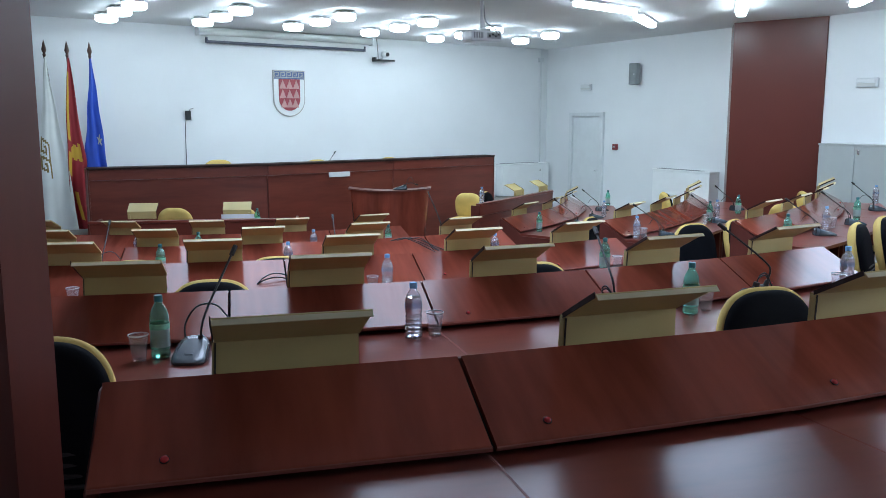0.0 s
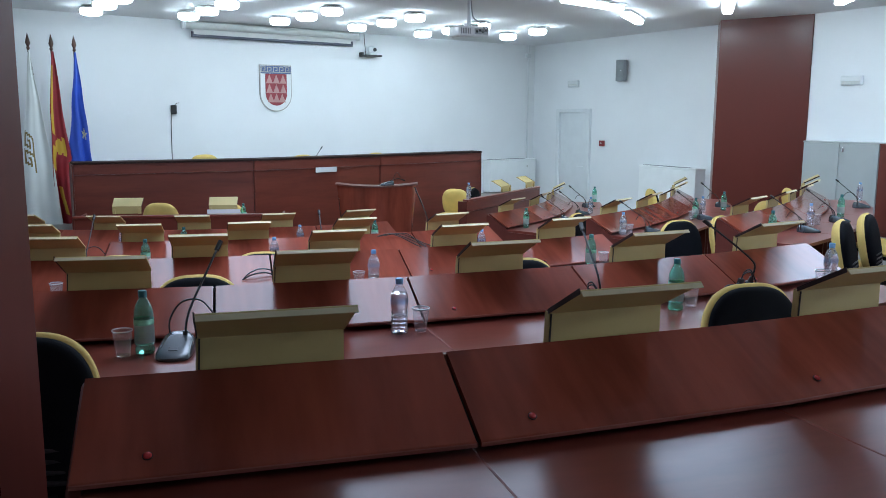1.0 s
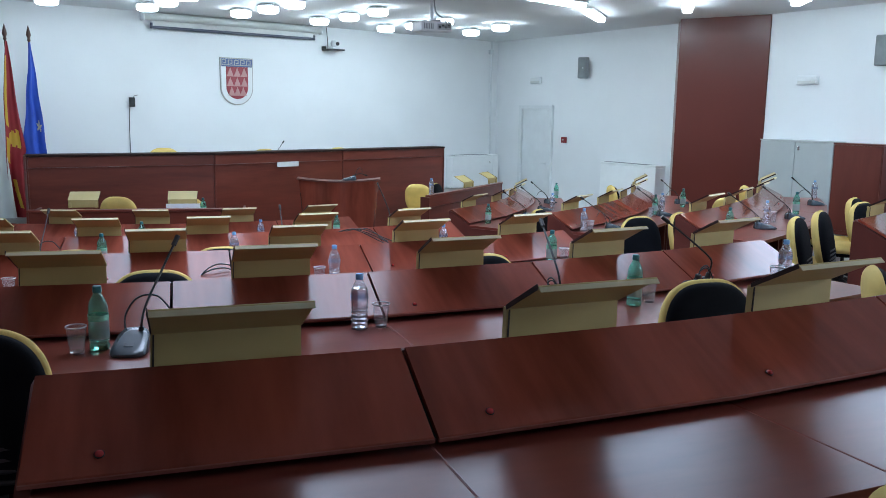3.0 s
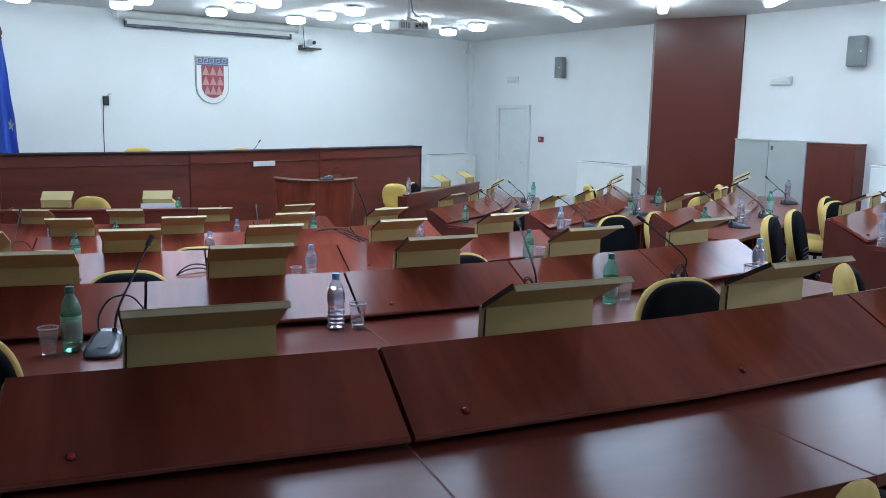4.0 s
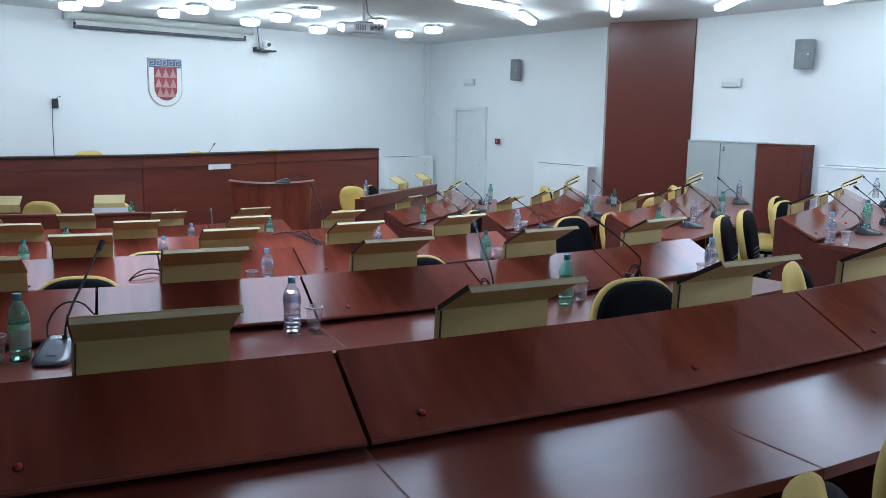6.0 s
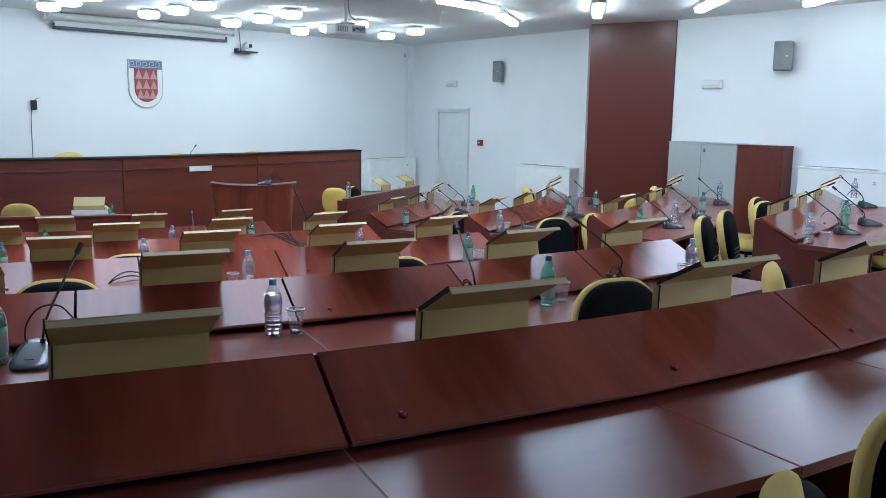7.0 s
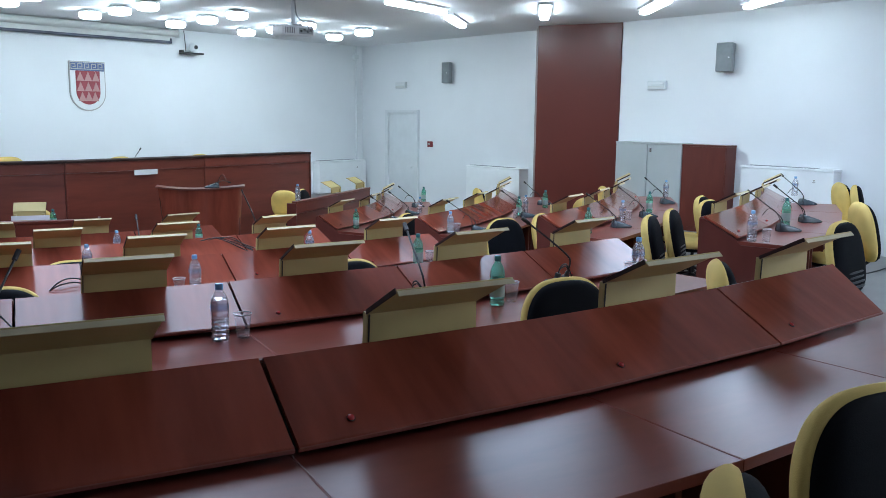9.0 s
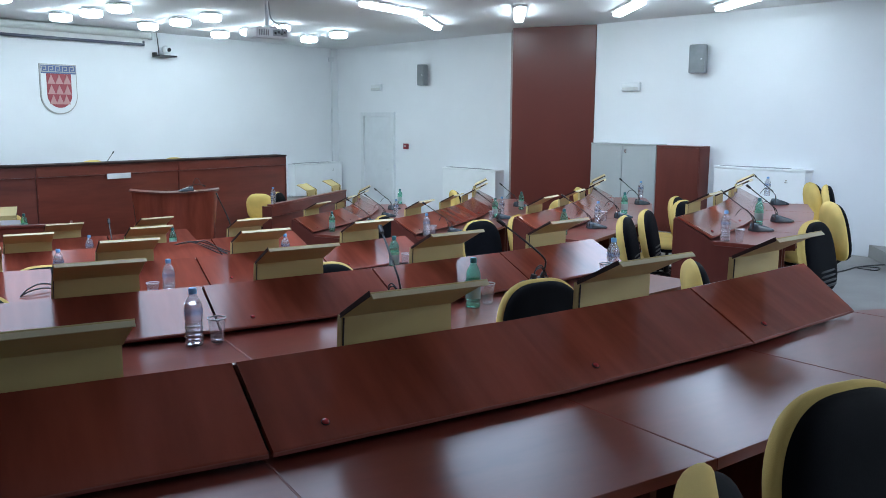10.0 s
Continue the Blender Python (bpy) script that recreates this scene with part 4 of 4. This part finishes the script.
flag(back_wall_at(9.47, 0.35, 0.10), [FLAG_WHITE, FLAG_OCHRE], "white satin flag with ochre meander on a slanting pole", 2.62,
     ((0, -0.010, 0.012), (0.12, -0.045, 0.035), (0.3, -0.10, 0.10), (0.55, -0.17, 0.19), (0.75, -0.17, 0.25), (1.0, -0.16, 0.29)), 3, -0.30, 0.0,
     [(1, lambda u, v: meander(u, v - 0.12 * u, 0.05, 0.40, 0.41, 0.60))])
flag(back_wall_at(9.35, 0.35, 0.10), [FLAG_RED, FLAG_GOLD], "red and gold satin flag hanging crumpled on a pole", 2.72,
     ((0, -0.012, 0.012), (0.12, -0.05, 0.04), (0.4, -0.09, 0.12), (0.52, -0.10, 0.17), (0.56, -0.10, 0.13), (0.75, -0.09, 0.14), (0.95, -0.05, 0.20), (1.0, 0.0, 0.21)), 5, -0.12, 0.10,
     [(1, lambda u, v: (0.02 + 0.10 * v < u < 0.30 - 0.12 * v and 0.07 < v < 0.44) or ((u - 0.42) * 0.6) ** 2 + ((v - 0.49) * 3.2) ** 2 < 0.016 or (0.06 < u < 0.26 and 0.50 < v < 0.62) or (abs(u - 0.42 - 0.9 * (v - 0.70)) < 0.09 and 0.70 < v < 0.84) or (abs(u - 0.66) < 0.07 and 0.44 < v < 0.53))])
flag(back_wall_at(9.215, 0.35, 0.10), [FLAG_BLUE, FLAG_STAR], "blue satin flag with a gold star hanging on a pole", 1.80,
     ((0, -0.010, 0.010), (0.15, -0.04, 0.03), (0.4, -0.085, 0.075), (0.80, -0.16, 0.135), (0.88, -0.16, 0.15), (1.0, -0.06, 0.17)), 8, 0.05, 0.10,
     [(1, lambda u, v: star(u, v, 0.76, 0.62, 0.14))])


# ---- small things on the desks ----
PET = clear("clear_bottle_plastic", (0.95, 0.96, 1.0), 0.0, 1.45, 0.90)
WATER = clear("still_water", (0.97, 0.98, 1.0), 0.0, 1.33, 1.0)
PET_GREEN = clear("green_bottle_plastic", (0.50, 0.93, 0.80), 0.0, 1.45, 0.93)
CUP = clear("cup_plastic", (0.97, 0.97, 0.99), 0.03, 1.25, 0.90)
CUP_RIM = clear("cup_rim", (0.93, 0.93, 0.95), 0.2, 1.3, 0.45)
CAP_BLUE = plain("cap_blue", (0.16, 0.36, 0.62), 0.4, vary=0.05)
CAP_GREEN = plain("cap_green", (0.015, 0.13, 0.14), 0.4, vary=0.05)
LABEL_BLUE = clear("label_blue", (0.55, 0.72, 0.97), 0.15, 1.2, 0.85)
LABEL_GREY = clear("label_grey", (0.52, 0.58, 0.56), 0.35, 1.2, 0.55)
LABEL_GREEN = plain("label_green", (0.26, 0.62, 0.44), 0.5, vary=0.4, scale=40)


def bottle_proto(body_mat, cap_mat, label_mat, label, h, foot, tall, water):
    """A thin-walled ribbed bottle with a wrapper and a cap, filled up to the given height."""
    root = empty("water_bottle", label=label, category="bottle", group="water bottles")
    k = h / 0.225
    prof = [(0.020, 0.0), (0.030, 0.003), (0.0320, 0.012)]
    prof += [(0.0326 - 0.0052 * (i % 2), 0.018 + 0.0085 * i) for i in range(10)]
    prof += [(0.0318, 0.108), (0.0310, 0.125), (0.0318, 0.140), (0.030, 0.158), (0.025, 0.174), (0.0175, 0.188), (0.0128, 0.197), (0.0128, 0.206)]
    prof = [(r * 1.1, z * k) for r, z in prof]
    bm = bmesh.new()
    lathe(bm, prof + [(r - 0.0009, max(z, 0.0015)) for r, z in prof[::-1]] + [(0.0001, 0.0015)], 22, cap=False)
    bm.faces.new([v for v in bm.verts if abs(v.co.z) < 1e-6][::-1])
    part("body", bm, body_mat, root, angle=60)
    inner = [(r - 0.0011, max(z, 0.0018)) for r, z in prof if z < water * k]
    bm = bmesh.new()
    lathe(bm, inner + [(inner[-1][0], water * k)], 22)
    part("water", bm, WATER, root, "clear water", angle=60)
    bm = bmesh.new()
    lathe(bm, [(0.0358, foot * k), (0.0358, (foot + tall) * k)], 22, cap=False)
    wrapper = part("wrapper", bm, label_mat, root, "thin printed wrapper")
    if label_mat is LABEL_GREY:
        bm = bmesh.new()
        lathe(bm, [(0.0361, (foot + tall - 0.016) * k), (0.0361, (foot + tall + 0.004) * k)], 22, cap=False)
        part("stripe", bm, LABEL_GREEN, wrapper, "bright green stripe")
    bm = bmesh.new()
    lathe(bm, [(0.0148, 0.202 * k), (0.0155, 0.204 * k), (0.0155, 0.222 * k), (0.0135, 0.225 * k)], 16)
    part("cap", bm, cap_mat, root, "plastic screw cap")
    return root


def cup_proto():
    root = empty("plastic_cup", label="clear disposable plastic cup on the worktop", category="cup", group="plastic cups")
    bm = bmesh.new()
    lathe(bm, [(0.0001, 0.003), (0.022, 0.003), (0.0225, 0.0), (0.024, 0.006), (0.034, 0.092), (0.036, 0.095), (0.0335, 0.093), (0.0232, 0.008), (0.0001, 0.006)], 20, cap=False)
    wall = part("wall", bm, CUP, root, angle=60)
    bm = bmesh.new()
    ringed = [(0.0355, 0.0945), (0.0370, 0.0960), (0.0370, 0.0985), (0.0350, 0.0995), (0.0335, 0.0970)]
    lathe(bm, ringed + ringed[:1], 20, cap=False)
    part("rim", bm, CUP_RIM, wall, "whitish rolled rim")
    return root


MIC_BODY = plain("mic_blue_grey", (0.042, 0.064, 0.080), 0.26, vary=0.05, bump_scale=3.0, spec=0.8, coat=0.3)


def mic_proto(reach=0.245, rise=0.365, root_x=0.0, aside=0.010):
    """A desk microphone: wedge foot, bent neck, capsule, and a cable that loops to the desk."""
    root = empty("desk_microphone", label="dark gooseneck conference microphone on a wedge foot", category="microphone", group="desk microphones")
    bm = bmesh.new()
    # an oval foot that rises towards the neck, with a softly rounded rim
    n, rings = 40, []
    for scale, lift in ((0.96, 0.0), (1.0, 0.004), (1.0, 0.012), (0.965, 0.45), (0.90, 0.80), (0.80, 0.97), (0.55, 1.0), (0.02, 1.0)):
        ring = []
        for i in range(n):
            a = 2 * math.pi * i / n
            ca, sa = math.cos(a), math.sin(a)
            x = 0.064 * scale * math.copysign(abs(ca) ** 0.62, ca) * (1 - 0.10 * sa)
            y = 0.100 * scale * math.copysign(abs(sa) ** 0.62, sa)
            top = 0.016 + 0.060 * (y + 0.100) / 0.200
            ring.append(bm.verts.new((x, y, lift if lift < 0.1 else 0.012 + (top - 0.012) * lift)))
        rings.append(ring)
    for a, b in zip(rings, rings[1:]):
        for i in range(n):
            bm.faces.new((a[i], a[(i + 1) % n], b[(i + 1) % n], b[i]))
    bm.faces.new(rings[0][::-1])
    bm.faces.new(rings[-1])
    part("base", bm, MIC_BODY, root, angle=50)
    part("talk_key", boxed(-0.016, 0.016, -0.012, 0.012, 0.0, 0.003, 0.001, pose(0, -0.045, 0.0320, 16.7)), MIC_BODY, root)
    pts = bend([(root_x, 0.055, 0.048), (root_x + 0.05 * aside, 0.058, 0.048 + 0.16 * rise), (root_x + 0.2 * aside, 0.055 + 0.16 * reach, 0.048 + 0.33 * rise), (root_x + 0.6 * aside, 0.055 + 0.50 * reach, 0.048 + 0.60 * rise), (root_x + aside, 0.055 + 0.80 * reach, rise)])
    bm = bmesh.new()
    tube(bm, pts, 0.0045, 8)
    part("neck", bm, PLASTIC, root)
    bm = bmesh.new()
    d = (pts[-1] - pts[-2]).normalized()
    tube(bm, [pts[-1], pts[-1] + d * 0.008, pts[-1] + d * 0.035, pts[-1] + d * 0.042], 0.0098, 12)
    part("capsule", bm, PLASTIC, root)
    bm = bmesh.new()
    lathe(bm, [(0.011, 0.0), (0.009, 0.03)], 10, pose(root_x, 0.055, 0.045))
    part("collar", bm, PLASTIC, root)
    bm = bmesh.new()
    tube(bm, bend([(-0.035, 0.088, 0.02), (-0.045, 0.105, 0.10), (-0.005, 0.13, 0.165), (0.06, 0.15, 0.17), (0.105, 0.17, 0.115)]), 0.0035, 6)
    part("cable", bm, PLASTIC, root)
    return root


def scatter(proto, places):
    """Sets the prototype and its copies on the worktops: row, angle, metres from the slope's top edge, turn."""
    for i, (row, th, back, spin) in enumerate(places):
        m = ring_place(RAD[row] + back, th, LEVEL[row] + WORK, spin)
        if i == 0:
            proto.matrix_basis = m
        else:
            copy_thing(proto, m)


scatter(cup_proto(), [(2, 11.0, 0.43, 0), (2, 17.3, 0.34, 0), (2, 24.7, 0.36, 0), (2, 29.7, 0.36, 0), (3, 18.0, 0.36, 0), (3, 6.9, 0.36, 0), (3, 29.8, 0.33, 0),
                      (12, 40.9, 0.44, 0), (13, 52.6, 0.36, 0), (14, 46.5, 0.36, 0), (14, 59.0, 0.42, 0)])
clear_bottle = bottle_proto(PET, CAP_BLUE, LABEL_BLUE, "clear plastic water bottle with a pale blue cap", 0.225, 0.122, 0.022, 0.165)
scatter(clear_bottle,
        [(2, 16.8, 0.34, 0), (2, 30.3, 0.33, 40), (3, 18.6, 0.36, 80), (5, 1.6, 0.36, 0), (5, 20.6, 0.36, 30), (4, 15.8, 0.36, 0), (4, 29.9, 0.52, 60),
         (12, 40.75, 0.345, 90), (12, 64.6, 0.42, 20), (13, 50.86, 0.36, 0), (13, 70.9, 0.65, 0), (14, 45.8, 0.33, 0), (14, 63.2, 0.44, 0), (15, 71.6, 0.58, 0)])
green_bottle = bottle_proto(PET_GREEN, CAP_GREEN, LABEL_GREY, "green plastic mineral water bottle, nearly empty", 0.235, 0.042, 0.080, 0.034)
scatter(green_bottle,
        [(2, 11.4, 0.40, 0), (2, 24.1, 0.38, 50), (4, 7.9, 0.36, 0), (3, 28.9, 0.36, 0), (5, 8.1, 0.36, 0), (5, 29.6, 0.36, 0),
         (12, 47.0, 0.34, 0), (13, 44.5, 0.36, 0), (13, 57.8, 0.44, 0), (14, 60.6, 0.42, 0), (14, 68.6, 0.62, 0), (15, 52.5, 0.355, 0), (15, 88.0, 0.65, 0)])


def slope_mic_proto():
    """A microphone set in a desk slope: flange, a neck that rises and then leans aside, a plug and its looped lead."""
    root = empty("desk_microphone", label="black gooseneck microphone plugged into the desk slope", category="microphone", group="desk microphones")
    bm = bmesh.new()
    lathe(bm, [(0.026, 0.0), (0.026, 0.006), (0.014, 0.012), (0.011, 0.035), (0.007, 0.04)], 16)
    part("flange", bm, PLASTIC, root)
    pts = bend([(0, 0, 0.03), (0, 0, 0.09), (-0.018, 0.018, 0.125), (-0.10, 0.095, 0.19), (-0.185, 0.175, 0.25)])
    bm = bmesh.new()
    tube(bm, pts, 0.005, 8)
    part("neck", bm, PLASTIC, root)
    d = (pts[-1] - pts[-2]).normalized()
    bm = bmesh.new()
    tube(bm, [pts[-1], pts[-1] + d * 0.006, pts[-1] + d * 0.012, pts[-1] + d * 0.04, pts[-1] + d * 0.048], 0.0105, 12)
    part("capsule", bm, PLASTIC, root)
    bm = boxed(-0.083, -0.057, -0.012, 0.012, 0.002, 0.036, 0.005)
    part("plug", bm, PLASTIC, root)
    for far in (0.0, 0.03):
        bm = bmesh.new()
        tube(bm, bend([(-0.07, 0.0, 0.034), (-0.064, 0.0, 0.058 + far * 0.4), (-0.035, -0.005, 0.072 + far * 0.4), (-0.012 + far * 0.3, -0.012, 0.048), (-0.006 + far, -0.02, 0.008)]), 0.0036, 6)
        part("lead", bm, PLASTIC, root)
    bm = bmesh.new()
    tube(bm, bend([(-0.085, -0.004, 0.014), (-0.12, -0.012, 0.012), (-0.16, -0.006, 0.010), (-0.20, -0.02, 0.006)]), 0.0036, 6)
    part("lead", bm, PLASTIC, root)
    return root


slope_mic = slope_mic_proto()
RUN = 0.262
SLOPE_TILT = math.degrees(math.atan2(PANEL_TOP - PANEL_FOOT, RUN))
for i, (row, th, back, spin) in enumerate(((2, 27.5, 0.24, 0), (2, 22.4, 0.24, -68))):
    m = ring_place(RAD[row] + back, th, LEVEL[row] + PANEL_FOOT + (RUN - back) * (PANEL_TOP - PANEL_FOOT) / RUN) @ pose(0, 0, 0, SLOPE_TILT * 0.6, 0, spin)
    if i == 0:
        slope_mic.matrix_basis = m
    else:
        copy_thing(slope_mic, m)
mic0 = mic_proto()
scatter(mic0, [(4, 4.4, 0.45, 0), (4, 19.0, 0.42, 0)])
scatter(mic_proto(0.245, 0.345, 0.022, 0.090), [(2, 12.03, 0.44, -8)])
scatter(mic_proto(0.34, 0.30), [(12, 45.1, 0.42, 42), (12, 49.3, 0.48, 40), (12, 58.5, 0.43, 40), (13, 48.6, 0.45, 42), (13, 55.0, 0.49, 40), (13, 65.3, 0.60, 40),
                      (14, 60.1, 0.55, 40), (14, 72.0, 0.6, 42), (15, 62.0, 0.5, 40), (15, 70.0, 0.5, 40), (14, 48.5, 0.5, 40), (15, 80.0, 0.5, 40)])

# ---- things on and behind the dais and front desks ----
PAPER = plain("paper", (0.78, 0.79, 0.8), 0.8, vary=0.03)


def along(a, b, s, off, z, spin=0.0):
    """A pose s metres from a towards b, off metres behind the line; x runs along the line."""
    d = (Vector(b) - Vector(a)).normalized()
    return pose(a[0] + d.x * s - d.y * off, a[1] + d.y * s + d.x * off, z, 0, 0, math.degrees(math.atan2(d.y, d.x)) + spin)


plate = empty("name_plate", along((-2.58, 12.50), (-0.82, 13.99), 1.235, -0.026, 1.165), label="blank white plate on the dais front", category="plate")
part("plate", boxed(-0.195, 0.195, -0.012, 0.0, 0.0, 0.078, 0.003), PAPER, plate)
for q, spin in (((-3.46, 10.80, 0.0), 175), ((-2.62, 10.85, 0.0), 190), ((0.40, 14.10, 0.0), 158), ((0.62, 13.35, 0.0), 70),
                ((-3.38, 12.85, 0.52), 205), ((-2.02, 13.75, 0.48), 215), ((-0.90, 14.60, 0.48), 218)):
    low = 0.90 if q[0] == 0.40 else 1.0
    copy_thing(chair0, pose(*q, 0, 0, spin) @ pose(0, 0.1, 0) @ Matrix.Diagonal((1, 1, low, 1)))
FL, FR = (-4.05, 9.62), (-1.72, 9.98)
EL, ER = (0.50, 11.69), (1.79, 13.92)
for a, b, s, off, z in ((FL, FR, 0.55, 0.20, 0.912), (FL, FR, 1.64, 0.20, 0.912), (EL, ER, 1.42, 0.07, 0.912), (EL, ER, 2.34, 0.07, 0.912)):
    copy_thing(stand0, along(a, b, s, off, z, 180))
copy_thing(green_bottle, along(FL, FR, 1.88, 0.14, 0.775))
copy_thing(clear_bottle, along(EL, ER, 0.10, 0.01, 0.901))
sheet = empty("paper_sheet", along(FL, FR, 1.66, 0.06, 0.901), label="white folded paper on the front desk", category="paper")
part("sheet", boxed(-0.19, 0.19, -0.002, 0.002, 0.0, 0.05), PAPER, sheet)

copy_thing(mic0, along((-2.58, 12.50), (-0.82, 13.99), 1.10, 0.32, 1.150, -95))
mic_proto(0.20, 0.075).matrix_basis = pose(-0.60, 11.86, 1.081, 0, 0, -75)
bm = bmesh.new()
tube(bm, bend([(0, 0, 0), (0.04, -0.04, 0.25), (0.02, 0.05, 0.62), (-0.16, 0.16, 1.06)]), 0.009, 8)
stand_rod = empty("cable_rod", pose(-0.05, 11.62, 0.0), label="thin dark cable hanging down beside the lectern", category="cable")
part("cord", bm, PLASTIC, stand_rod)

# loose cables over a slope in the fourth row
bundle = empty("cable_bundle", ring_place(RAD[4] + 0.05, 25.8, LEVEL[4] + PANEL_TOP - 0.028), label="loose black cables lying over a desk slope", category="cables")
for k, (x0, x1, x2) in enumerate(((-0.24, -0.02, 0.16), (-0.26, -0.05, 0.10), (-0.20, 0.03, 0.20), (-0.10, 0.05, 0.13))):
    drop = math.tan(math.atan2(PANEL_TOP - PANEL_FOOT, RUN))
    line = [(x0, -0.02, 0.012), ((x0 + x1) / 2, -0.03 - 0.01 * k, 0.03), (x1, -0.05, -0.05 * drop + 0.02), ((x1 + x2) / 2, -0.12, -0.12 * drop + 0.012), (x2, -0.22 + 0.02 * k, (-0.22 + 0.02 * k) * drop + 0.008)]
    bm = bmesh.new()
    tube(bm, bend(line), 0.004, 6)
    part("cable", bm, PLASTIC, bundle)

floor_cable = empty("floor_cable", pose(6.45, 7.75, LEVEL[2]), label="black cable lying on the floor beside the step", category="cables")
bm = bmesh.new()
tube(bm, bend([(-0.3, -0.1, 0.008), (0.12, 0.12, 0.008), (0.38, 0.26, 0.008), (0.52, 0.12, 0.012), (0.38, 0.02, 0.008), (0.30, 0.2, 0.014), (0.75, 0.30, 0.008), (0.85, 0.05, 0.008)]), 0.007, 6)
part("cord", bm, PLASTIC, floor_cable)

loop = empty("cable_loop", ring_place(RAD[3] + 0.225, 14.35, LEVEL[3] + 0.802), label="looped black cable lying on the desk slope", category="cables")
bm = bmesh.new()
tube(bm, bend([(-0.12, 0.0, 0.004), (-0.08, 0.01, 0.04), (-0.02, 0.02, 0.062), (0.05, 0.02, 0.05), (0.11, 0.0, 0.01)]), 0.004, 6)
part("cord", bm, PLASTIC, loop)
bm = bmesh.new()
tube(bm, bend([(-0.12, 0.01, 0.004), (-0.06, 0.02, 0.03), (0.02, 0.03, 0.035), (0.10, 0.01, 0.004)]), 0.004, 6)
part("cord", bm, PLASTIC, loop)
